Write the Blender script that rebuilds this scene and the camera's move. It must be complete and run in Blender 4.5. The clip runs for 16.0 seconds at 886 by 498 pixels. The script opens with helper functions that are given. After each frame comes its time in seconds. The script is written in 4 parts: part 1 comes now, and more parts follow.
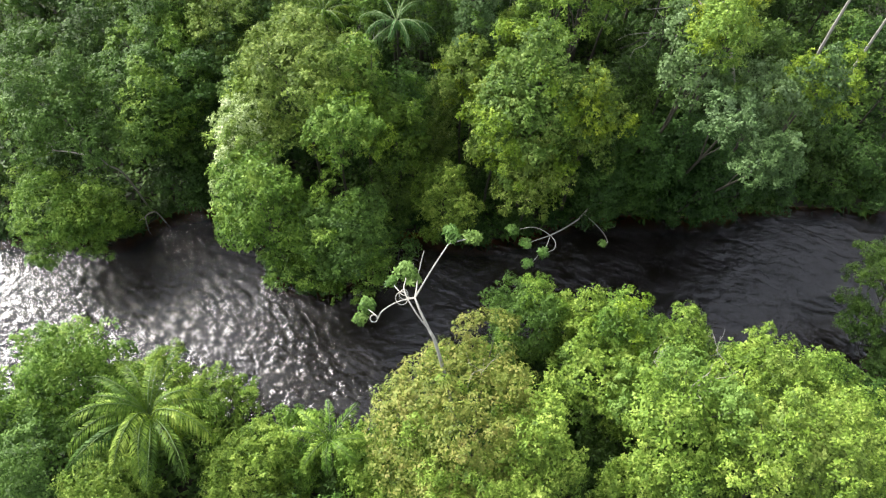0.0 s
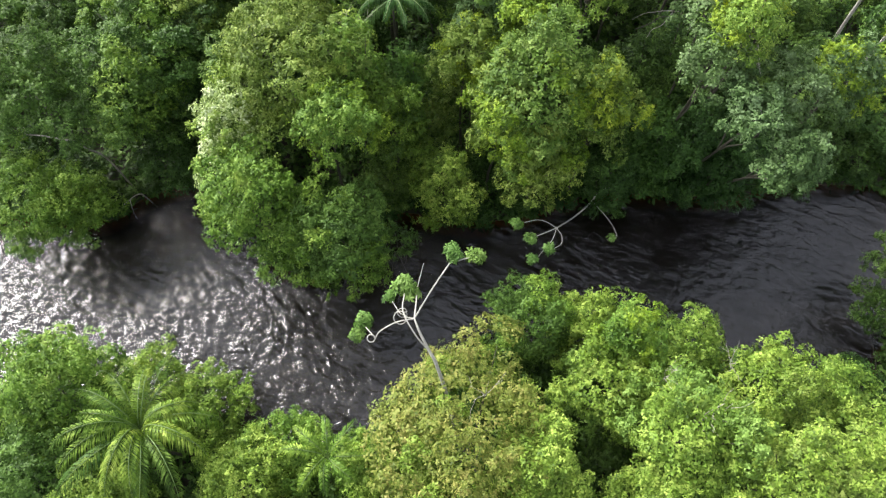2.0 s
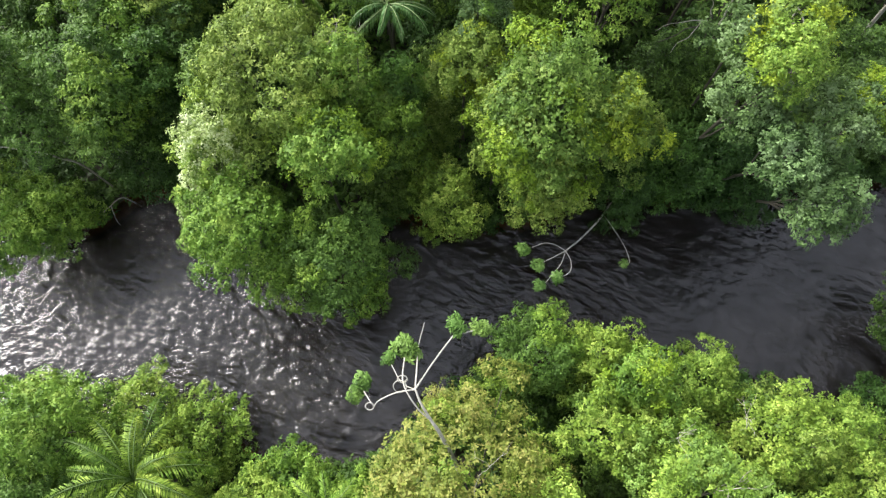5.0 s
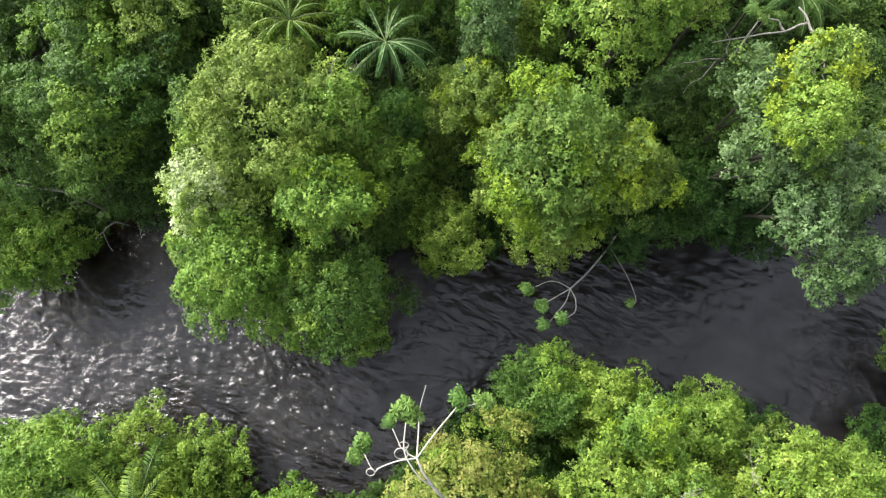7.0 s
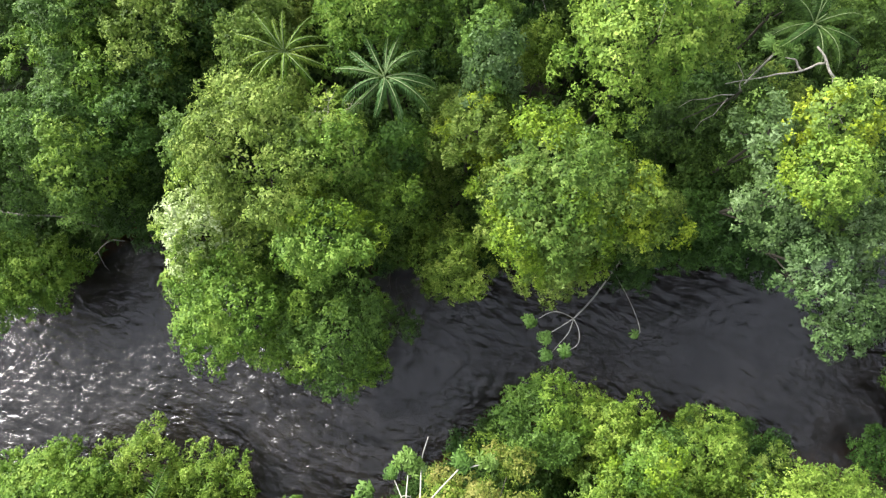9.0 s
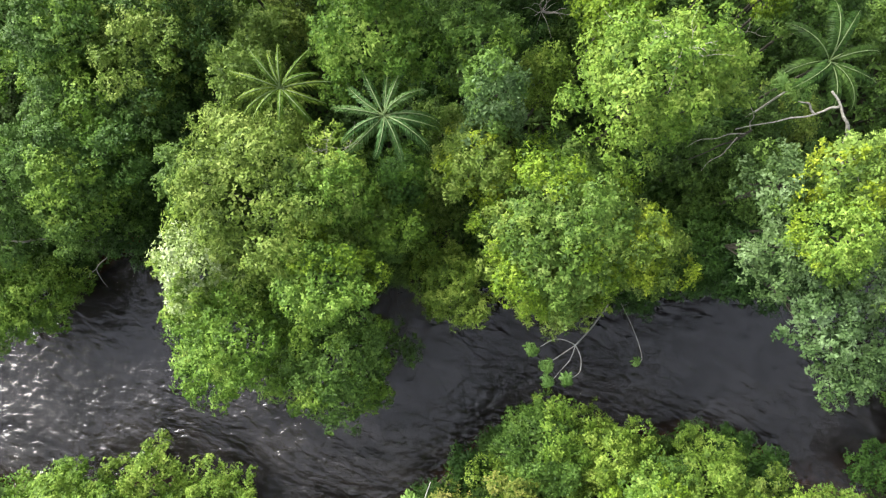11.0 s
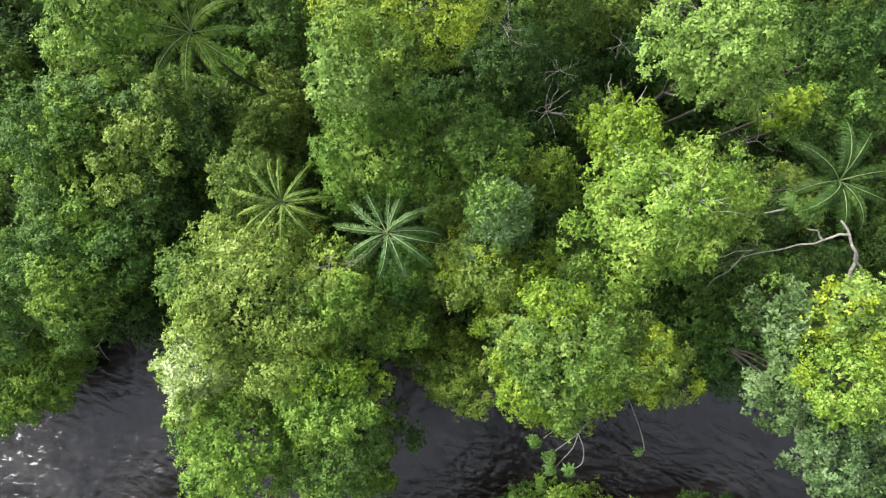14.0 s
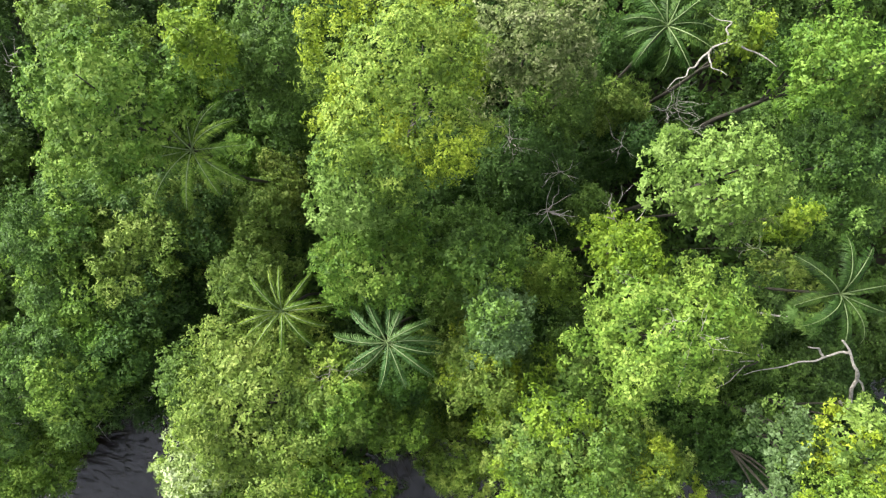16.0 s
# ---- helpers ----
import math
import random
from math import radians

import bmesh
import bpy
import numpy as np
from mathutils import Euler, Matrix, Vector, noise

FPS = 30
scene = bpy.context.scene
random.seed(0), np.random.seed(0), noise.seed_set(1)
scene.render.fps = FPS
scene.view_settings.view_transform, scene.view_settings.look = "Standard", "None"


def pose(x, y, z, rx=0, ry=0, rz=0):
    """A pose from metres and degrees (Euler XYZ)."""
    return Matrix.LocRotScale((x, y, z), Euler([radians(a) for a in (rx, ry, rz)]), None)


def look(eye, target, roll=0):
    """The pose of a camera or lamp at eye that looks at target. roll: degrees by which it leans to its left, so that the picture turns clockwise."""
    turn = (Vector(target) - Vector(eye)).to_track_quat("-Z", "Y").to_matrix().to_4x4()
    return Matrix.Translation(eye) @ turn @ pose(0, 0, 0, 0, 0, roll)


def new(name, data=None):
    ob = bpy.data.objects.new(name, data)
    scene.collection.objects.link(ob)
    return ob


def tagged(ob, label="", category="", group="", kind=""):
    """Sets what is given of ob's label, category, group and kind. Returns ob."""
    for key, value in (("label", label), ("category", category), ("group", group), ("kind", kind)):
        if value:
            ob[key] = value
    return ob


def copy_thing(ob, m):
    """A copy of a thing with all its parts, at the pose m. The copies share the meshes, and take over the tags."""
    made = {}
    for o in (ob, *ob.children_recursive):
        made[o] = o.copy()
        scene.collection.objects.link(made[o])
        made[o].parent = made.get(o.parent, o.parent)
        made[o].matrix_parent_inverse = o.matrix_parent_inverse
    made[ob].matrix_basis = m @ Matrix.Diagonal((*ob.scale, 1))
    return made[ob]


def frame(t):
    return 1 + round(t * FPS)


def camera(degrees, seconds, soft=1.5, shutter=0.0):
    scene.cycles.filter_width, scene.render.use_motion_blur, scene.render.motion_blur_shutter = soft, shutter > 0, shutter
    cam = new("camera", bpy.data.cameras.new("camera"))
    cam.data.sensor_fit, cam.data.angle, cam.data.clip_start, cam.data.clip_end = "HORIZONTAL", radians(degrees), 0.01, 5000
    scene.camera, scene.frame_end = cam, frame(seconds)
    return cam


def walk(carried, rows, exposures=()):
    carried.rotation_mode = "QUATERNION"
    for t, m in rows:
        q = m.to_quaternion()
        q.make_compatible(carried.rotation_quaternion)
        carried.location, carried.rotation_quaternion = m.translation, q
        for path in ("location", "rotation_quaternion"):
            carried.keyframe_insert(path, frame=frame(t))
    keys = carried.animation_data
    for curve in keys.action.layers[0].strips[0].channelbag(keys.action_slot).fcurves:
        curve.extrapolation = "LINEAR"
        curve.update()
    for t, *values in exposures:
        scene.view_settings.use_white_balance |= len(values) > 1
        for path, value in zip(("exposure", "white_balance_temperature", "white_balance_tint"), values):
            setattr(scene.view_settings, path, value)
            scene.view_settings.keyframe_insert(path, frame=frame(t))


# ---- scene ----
cam = camera(62.1, 16.0, 1.3)
METRES, EYE, TILT, LEAN, TURN = 46.0, 56.0, -60.0, 0.0, 0.0
ROWS = [
    (0.0, 0.0, 0.0, 0.0, 0.0, 0.0, -0.0),
    (0.5, -0.0001, 0.0164, 0.028, -0.01, -1.46, 0.03),
    (1.0, -0.0008, 0.0326, 0.0563, -0.04, -3.03, 0.04),
    (1.5, -0.0014, 0.0489, 0.0849, -0.05, -4.63, 0.07),
    (2.0, -0.0017, 0.0652, 0.1132, -0.06, -6.19, 0.1),
    (2.5, -0.0024, 0.0814, 0.1419, -0.08, -7.74, 0.13),
    (3.0, -0.0023, 0.0977, 0.1709, -0.09, -9.26, 0.16),
    (5.5, -0.0046, 0.1815, 0.3186, -0.15, -15.26, 0.28),
    (6.0, -0.0049, 0.1975, 0.3472, -0.15, -16.19, 0.31),
    (6.5, -0.0057, 0.2136, 0.3761, -0.18, -17.24, 0.34),
    (7.0, -0.0054, 0.229, 0.4031, -0.17, -18.25, 0.38),
    (7.5, -0.0059, 0.244, 0.4294, -0.2, -19.28, 0.41),
    (8.0, -0.0065, 0.259, 0.4551, -0.22, -20.33, 0.43),
    (8.5, -0.007, 0.2744, 0.4815, -0.25, -21.45, 0.46),
    (9.0, -0.0068, 0.2896, 0.5076, -0.24, -22.56, 0.49),
    (11.5, -0.0086, 0.3647, 0.635, -0.33, -28.18, 0.62),
    (12.0, -0.0092, 0.3797, 0.6609, -0.35, -29.35, 0.64),
    (12.5, -0.0091, 0.3945, 0.6856, -0.34, -30.23, 0.66),
    (13.0, -0.0098, 0.4095, 0.7113, -0.36, -30.14, 0.65),
    (13.5, -0.0101, 0.4246, 0.7371, -0.37, -30.06, 0.66),
    (14.0, -0.0105, 0.4393, 0.7625, -0.39, -29.97, 0.66),
    (14.5, -0.0106, 0.454, 0.7879, -0.38, -29.88, 0.65),
    (15.0, -0.0099, 0.4694, 0.814, -0.37, -29.85, 0.66),
    (15.5, -0.0092, 0.4845, 0.84, -0.35, -29.76, 0.67),
    (16.0, -0.0085, 0.4995, 0.8661, -0.31, -29.63, 0.66),
]
walk(cam, [(t, pose(0, 0, EYE, TILT, LEAN, TURN) @ pose(METRES * x, METRES * y, METRES * z, 90 + pitch, roll, yaw)) for t, x, y, z, yaw, pitch, roll in ROWS], ((0.0, 1.27), (9.0, 1.27), (16.0, 1.18)))

# ---- world and light ----
world = bpy.data.worlds.new("sky")
scene.world = world
world.use_nodes = True
wn, wl = world.node_tree.nodes, world.node_tree.links
SUN_EL, SUN_AZ = 34.0, -50.0          # degrees; azimuth from +y, minus is towards -x
sky = wn.new("ShaderNodeTexSky")
sky.sky_type, sky.sun_disc = "NISHITA", False
sky.sun_elevation, sky.sun_rotation = radians(SUN_EL), radians(SUN_AZ)
sky.dust_density, sky.air_density = 4.0, 1.0
grey = wn.new("ShaderNodeHueSaturation")
grey.inputs["Saturation"].default_value = 0.40
wl.new(sky.outputs[0], grey.inputs["Color"])
veil = wn.new("ShaderNodeMix")              # a thin, even veil of cloud over the sky
veil.data_type = "RGBA"
veil.inputs["Factor"].default_value = 0.42
veil.inputs["B"].default_value = (4.5, 4.7, 5.3, 1)
wl.new(grey.outputs[0], veil.inputs["A"])
wl.new(veil.outputs["Result"], wn["Background"].inputs["Color"])
wn["Background"].inputs["Strength"].default_value = 0.125
sun = new("sun", bpy.data.lights.new("sun", "SUN"))
sun.data.energy, sun.data.angle, sun.data.color = 4.8, radians(48), (1.0, 0.97, 0.91)
a, e = radians(SUN_AZ), radians(SUN_EL)
sun.matrix_world = look((math.sin(a) * math.cos(e) * 90, math.cos(a) * math.cos(e) * 90, math.sin(e) * 90), (0, 0, 0))


# ---- materials ----
def nodes_of(name):
    m = bpy.data.materials.new(name)
    m.use_nodes = True
    t = m.node_tree
    return m, t.nodes, t.links, t.nodes["Principled BSDF"]


def ramp(n, stops):
    r = n.new("ShaderNodeValToRGB")
    while len(r.color_ramp.elements) < len(stops):
        r.color_ramp.elements.new(0.5)
    for el, (p, c) in zip(r.color_ramp.elements, stops):
        el.position, el.color = p, (*c, 1)
    return r


def noise_node(n, l, scale, detail=4, rough=0.55, coord=None):
    t = n.new("ShaderNodeTexNoise")
    t.inputs["Scale"].default_value, t.inputs["Detail"].default_value, t.inputs["Roughness"].default_value = scale, detail, rough
    if coord is not None:
        l.new(coord, t.inputs["Vector"])
    return t


def leaf_material(name, dark, mid, light, rough=0.55, glow=0.11, patch=0.55):
    """Leaf surface: hue by leaf and by patch of the crown, light shining through the blade."""
    m, n, l, b = nodes_of(name)
    geo = n.new("ShaderNodeNewGeometry")
    big = noise_node(n, l, patch, 3, 0.6, geo.outputs["Position"])
    mixv = n.new("ShaderNodeMath")
    mixv.operation = "MULTIPLY_ADD"
    l.new(geo.outputs["Random Per Island"], mixv.inputs[0])
    mixv.inputs[1].default_value = 0.42
    off = n.new("ShaderNodeMath")
    off.operation = "MULTIPLY_ADD"
    off.inputs[1].default_value, off.inputs[2].default_value = 1.25, -0.54
    l.new(big.outputs["Fac"], off.inputs[0])
    cell = n.new("ShaderNodeTexVoronoi")
    cell.inputs["Scale"].default_value = 1.7
    l.new(geo.outputs["Position"], cell.inputs["Vector"])
    grain = n.new("ShaderNodeSeparateXYZ")
    l.new(cell.outputs["Color"], grain.inputs[0])
    clump = n.new("ShaderNodeMath")
    clump.operation = "MULTIPLY_ADD"
    clump.inputs[1].default_value = 0.40
    l.new(grain.outputs[0], clump.inputs[0])
    l.new(off.outputs[0], clump.inputs[2])
    l.new(clump.outputs[0], mixv.inputs[2])
    dark, mid, light = (tuple(v * k for v, k in zip(c, (1.06, 1.0, 0.92))) for c in (dark, mid, light))
    # tone range widened; the whitened light end stands in for waxy leaf sheen
    dark, light = tuple(0.72 * v for v in dark), tuple(k * v for v, k in zip(light, (1.20, 1.18, 1.65)))
    r = ramp(n, ((0.05, dark), (0.5, mid), (0.98, light)))
    l.new(mixv.outputs[0], r.inputs["Fac"])
    info = n.new("ShaderNodeObjectInfo")
    tone, hue = n.new("ShaderNodeMapRange"), n.new("ShaderNodeMapRange")
    tone.inputs["To Min"].default_value, tone.inputs["To Max"].default_value = 0.86, 1.14
    hue.inputs["To Min"].default_value, hue.inputs["To Max"].default_value = 0.512, 0.488
    own = n.new("ShaderNodeHueSaturation")
    for m_in, out in ((tone, "Value"), (hue, "Hue")):
        l.new(info.outputs["Random"], m_in.inputs["Value"])
        l.new(m_in.outputs[0], own.inputs[out])
    l.new(r.outputs["Color"], own.inputs["Color"])
    l.new(own.outputs["Color"], b.inputs["Base Color"])
    b.inputs["Roughness"].default_value = rough
    b.inputs["Specular IOR Level"].default_value = 0.18
    tr = n.new("ShaderNodeBsdfTranslucent")
    hs = n.new("ShaderNodeHueSaturation")
    hs.inputs["Hue"].default_value, hs.inputs["Saturation"].default_value, hs.inputs["Value"].default_value = 0.49, 1.1, 1.25
    l.new(own.outputs["Color"], hs.inputs["Color"])
    l.new(hs.outputs["Color"], tr.inputs["Color"])
    mx = n.new("ShaderNodeMixShader")
    mx.inputs["Fac"].default_value = glow
    l.new(b.outputs["BSDF"], mx.inputs[1])
    l.new(tr.outputs["BSDF"], mx.inputs[2])
    l.new(mx.outputs[0], n["Material Output"].inputs["Surface"])
    return m


LEAF = {
    "mid": leaf_material("leaf_mid_green", (0.022, 0.058, 0.009), (0.051, 0.112, 0.018), (0.106, 0.197, 0.030)),
    # deep green, darkened further to put the shade between crowns into the colour
    "dark": leaf_material("leaf_green_dark_for_shade", (0.013, 0.037, 0.007), (0.031, 0.075, 0.013), (0.068, 0.138, 0.023)),
    "fresh": leaf_material("leaf_fresh_green", (0.031, 0.078, 0.009), (0.085, 0.173, 0.020), (0.178, 0.285, 0.036)),
    "lime": leaf_material("leaf_lime_green", (0.042, 0.096, 0.012), (0.110, 0.203, 0.026), (0.226, 0.328, 0.050)),
    "yellow": leaf_material("leaf_yellow_green", (0.054, 0.110, 0.008), (0.134, 0.222, 0.015), (0.250, 0.340, 0.030)),
    "olive": leaf_material("leaf_olive", (0.036, 0.076, 0.011), (0.089, 0.162, 0.024), (0.182, 0.262, 0.048)),
    "pale": leaf_material("leaf_pale_olive", (0.055, 0.090, 0.025), (0.135, 0.185, 0.055), (0.270, 0.300, 0.120)),
    "light": leaf_material("leaf_pale_green", (0.042, 0.100, 0.016), (0.100, 0.190, 0.032), (0.185, 0.295, 0.060)),
    "blue": leaf_material("leaf_grey_green", (0.030, 0.070, 0.020), (0.074, 0.138, 0.042), (0.150, 0.235, 0.085)),
    "rust": leaf_material("leaf_olive_with_rusty_tips", (0.045, 0.080, 0.010), (0.112, 0.160, 0.028), (0.195, 0.205, 0.045)),
    "white": leaf_material("white_blossom", (0.080, 0.160, 0.035), (0.220, 0.320, 0.100), (0.430, 0.530, 0.260)),
    "palm": leaf_material("palm_leaflet", (0.030, 0.085, 0.022), (0.065, 0.145, 0.040), (0.125, 0.225, 0.072), 0.5),
    "cecropia": leaf_material("cecropia_leaf", (0.035, 0.085, 0.016), (0.078, 0.160, 0.030), (0.140, 0.240, 0.055), 0.55),
}


def bark_material(name, dark, light, scale=6.0):
    m, n, l, b = nodes_of(name)
    geo = n.new("ShaderNodeNewGeometry")
    t = noise_node(n, l, scale, 6, 0.65, geo.outputs["Position"])
    r = ramp(n, ((0.32, dark), (0.68, light)))
    l.new(t.outputs["Fac"], r.inputs["Fac"])
    l.new(r.outputs["Color"], b.inputs["Base Color"])
    b.inputs["Roughness"].default_value = 0.85
    bump = n.new("ShaderNodeBump")
    bump.inputs["Strength"].default_value, bump.inputs["Distance"].default_value = 0.5, 0.02
    l.new(t.outputs["Fac"], bump.inputs["Height"])
    l.new(bump.outputs["Normal"], b.inputs["Normal"])
    return m


BARK = bark_material("bark_brown", (0.020, 0.019, 0.012), (0.062, 0.056, 0.040))
PALE_BARK = bark_material("bark_pale_grey", (0.26, 0.25, 0.21), (0.50, 0.48, 0.43), 9.0)
DEAD_BARK = bark_material("dead_wood_grey", (0.13, 0.12, 0.10), (0.38, 0.36, 0.32), 9.0)

# forest soil with leaf litter, turning to brown sand where it dips under the water
GROUND, n, l, b = nodes_of("forest_floor")
geo = n.new("ShaderNodeNewGeometry")
sep = n.new("ShaderNodeSeparateXYZ")
l.new(geo.outputs["Position"], sep.inputs[0])
t1 = noise_node(n, l, 1.2, 8, 0.65, geo.outputs["Position"])
r1 = ramp(n, ((0.3, (0.012, 0.010, 0.006)), (0.5, (0.024, 0.021, 0.011)), (0.72, (0.018, 0.032, 0.010))))
l.new(t1.outputs["Fac"], r1.inputs["Fac"])
t2 = noise_node(n, l, 0.7, 5, 0.6, geo.outputs["Position"])
r2 = ramp(n, ((0.3, (0.16, 0.085, 0.036)), (0.7, (0.34, 0.19, 0.085))))
l.new(t2.outputs["Fac"], r2.inputs["Fac"])
wet = n.new("ShaderNodeMapRange")
wet.inputs["From Min"].default_value, wet.inputs["From Max"].default_value = -0.06, 0.06
l.new(sep.outputs["Z"], wet.inputs["Value"])
mixc = n.new("ShaderNodeMix")
mixc.data_type = "RGBA"
l.new(wet.outputs[0], mixc.inputs["Factor"])
depth_fade = n.new("ShaderNodeMapRange")                      # sand fades to black with depth, in place of light lost in water
depth_fade.inputs["From Min"].default_value, depth_fade.inputs["From Max"].default_value = -1.1, -0.3
l.new(sep.outputs["Z"], depth_fade.inputs["Value"])
bed = n.new("ShaderNodeMix")
bed.data_type = "RGBA"
bed.inputs["A"].default_value = (0.010, 0.008, 0.006, 1)
l.new(depth_fade.outputs[0], bed.inputs["Factor"])
l.new(r2.outputs["Color"], bed.inputs["B"])
l.new(bed.outputs["Result"], mixc.inputs["A"])
l.new(r1.outputs["Color"], mixc.inputs["B"])
l.new(mixc.outputs["Result"], b.inputs["Base Color"])
b.inputs["Roughness"].default_value = 0.9
bump = n.new("ShaderNodeBump")
bump.inputs["Strength"].default_value, bump.inputs["Distance"].default_value = 0.6, 0.05
l.new(t1.outputs["Fac"], bump.inputs["Height"])
l.new(bump.outputs["Normal"], b.inputs["Normal"])

# tea-coloured river: tinted clear water with a rippled, glossy face
WATER, n, l, b = nodes_of("dark_river_water")
geo = n.new("ShaderNodeNewGeometry")
mp = n.new("ShaderNodeMapping")
mp.inputs["Scale"].default_value = (0.9, 1.65, 1.0)
turn = n.new("ShaderNodeMapping")
turn.inputs["Rotation"].default_value = (0, 0, radians(27))
l.new(geo.outputs["Position"], turn.inputs["Vector"])
l.new(turn.outputs[0], mp.inputs["Vector"])
warp = noise_node(n, l, 0.35, 2, 0.5, mp.outputs[0])
add = n.new("ShaderNodeVectorMath")
add.operation = "MULTIPLY_ADD"
add.inputs[1].default_value = (0.8, 0.8, 0)
l.new(warp.outputs["Color"], add.inputs[0])
l.new(mp.outputs[0], add.inputs[2])
rip = noise_node(n, l, 1.0, 3.0, 0.5, add.outputs[0])
rip.inputs["Distortion"].default_value = 0.25
calm = noise_node(n, l, 0.13, 2, 0.5, geo.outputs["Position"])
cr = n.new("ShaderNodeMapRange")
cr.inputs["From Min"].default_value, cr.inputs["From Max"].default_value = 0.36, 0.62
cr.inputs["To Min"].default_value, cr.inputs["To Max"].default_value = 0.55, 1.0
l.new(calm.outputs["Fac"], cr.inputs["Value"])
bump = n.new("ShaderNodeBump")
bump.inputs["Distance"].default_value = 0.36
l.new(cr.outputs[0], bump.inputs["Strength"])
l.new(rip.outputs["Fac"], bump.inputs["Height"])
gl = n.new("ShaderNodeBsdfGlossy")
gl.inputs["Roughness"].default_value = 0.21
gl.inputs["Color"].default_value = (0.93, 0.94, 0.96, 1)
l.new(bump.outputs["Normal"], gl.inputs["Normal"])
tp = n.new("ShaderNodeBsdfTransparent")
tp.inputs["Color"].default_value = (0.53, 0.40, 0.27, 1)
b.inputs["Base Color"].default_value = (0.034, 0.031, 0.031, 1)
b.inputs["Roughness"].default_value = 0.6
b.inputs["Specular IOR Level"].default_value = 0.0
body = n.new("ShaderNodeMixShader")
body_noise = noise_node(n, l, 0.30, 4, 0.6, add.outputs[0])      # cloudy and clearer patches, standing in for dark tree reflections on the water
body_mix = n.new("ShaderNodeMapRange")
body_mix.inputs["From Min"].default_value, body_mix.inputs["From Max"].default_value = 0.34, 0.66
body_mix.inputs["To Min"].default_value, body_mix.inputs["To Max"].default_value = 0.0, 0.75
l.new(body_noise.outputs["Fac"], body_mix.inputs["Value"])
l.new(body_mix.outputs[0], body.inputs["Fac"])
l.new(tp.outputs[0], body.inputs[1])
l.new(b.outputs[0], body.inputs[2])
fr = n.new("ShaderNodeFresnel")
fr.inputs["IOR"].default_value = 1.62
l.new(bump.outputs["Normal"], fr.inputs["Normal"])
mx = n.new("ShaderNodeMixShader")
l.new(fr.outputs[0], mx.inputs["Fac"])
l.new(body.outputs[0], mx.inputs[1])
l.new(gl.outputs[0], mx.inputs[2])
l.new(mx.outputs[0], n["Material Output"].inputs["Surface"])


# ---- mesh helpers ----
def mesh_from(name, verts, faces, mats, index=None, smooth=False):
    """A mesh from an (n,3) array of points and an (m,4) or (m,3) array of faces."""
    me = bpy.data.meshes.new(name)
    verts, faces = np.asarray(verts, np.float32), np.asarray(faces, np.int32)
    k = faces.shape[1]
    me.vertices.add(len(verts))
    me.vertices.foreach_set("co", verts.ravel())
    me.loops.add(faces.size)
    me.loops.foreach_set("vertex_index", faces.ravel())
    me.polygons.add(len(faces))
    me.polygons.foreach_set("loop_start", np.arange(0, faces.size, k, dtype=np.int32))
    me.polygons.foreach_set("loop_total", np.full(len(faces), k, np.int32))
    for m in mats:
        me.materials.append(m)
    if index is not None:
        me.polygons.foreach_set("material_index", np.asarray(index, np.int32))
    me.polygons.foreach_set("use_smooth", np.full(len(faces), smooth))
    me.update(calc_edges=True)
    return me


def part(name, me, parent, label=""):
    ob = new(name, me)
    ob.parent = parent
    return tagged(ob, label)


def tube(points, radii, sides=7):
    """Points and quads of a round, tapered tube along a line of points, closed at the ends."""
    points = [Vector(p) for p in points]
    vs, fs = [], []
    for i, p in enumerate(points):
        d = (points[min(i + 1, len(points) - 1)] - points[max(i - 1, 0)]).normalized()
        u = d.cross(Vector((0.31, 0.95, 0.05))).normalized()
        w = d.cross(u)
        for k in range(sides):
            a = 2 * math.pi * k / sides
            vs.append(p + (u * math.cos(a) + w * math.sin(a)) * radii[i])
    for i in range(len(points) - 1):
        for k in range(sides):
            q = (k + 1) % sides
            fs.append((i * sides + k, i * sides + q, (i + 1) * sides + q, (i + 1) * sides + k))
    vs.append(points[-1])
    c = len(vs) - 1
    base = (len(points) - 1) * sides
    for k in range(0, sides):
        fs.append((base + k, base + (k + 1) % sides, c, c))
    return np.array([tuple(v) for v in vs], np.float32), [f for f in fs]


def tube_mesh(name, points, radii, material, sides=7):
    vs, fs = tube(points, radii, sides)
    me = bpy.data.meshes.new(name)
    me.from_pydata([tuple(v) for v in vs], [], [f if f[2] != f[3] else f[:3] for f in fs])
    me.materials.append(material)
    me.polygons.foreach_set("use_smooth", np.ones(len(me.polygons), bool))
    me.update()
    return me


def wander(a, b, bend, rng, steps=6):
    """A slightly crooked line from a to b."""
    a, b = np.array(a, float), np.array(b, float)
    k = np.linspace(0, 1, steps)[:, None]
    line = a + (b - a) * k
    return line + np.sin(k * math.pi) * rng.normal(0, bend, (1, 3)) + np.sin(k * 2 * math.pi) * rng.normal(0, bend * 0.5, (1, 3))


def unit(v):
    return v / np.maximum(np.linalg.norm(v, axis=1, keepdims=True), 1e-6)


def ball_dirs(rng, count, low=-1.0):
    z = rng.uniform(low, 1, count)
    a = rng.uniform(0, 2 * math.pi, count)
    s = np.sqrt(1 - z * z)
    return np.stack((s * np.cos(a), s * np.sin(a), z), 1)


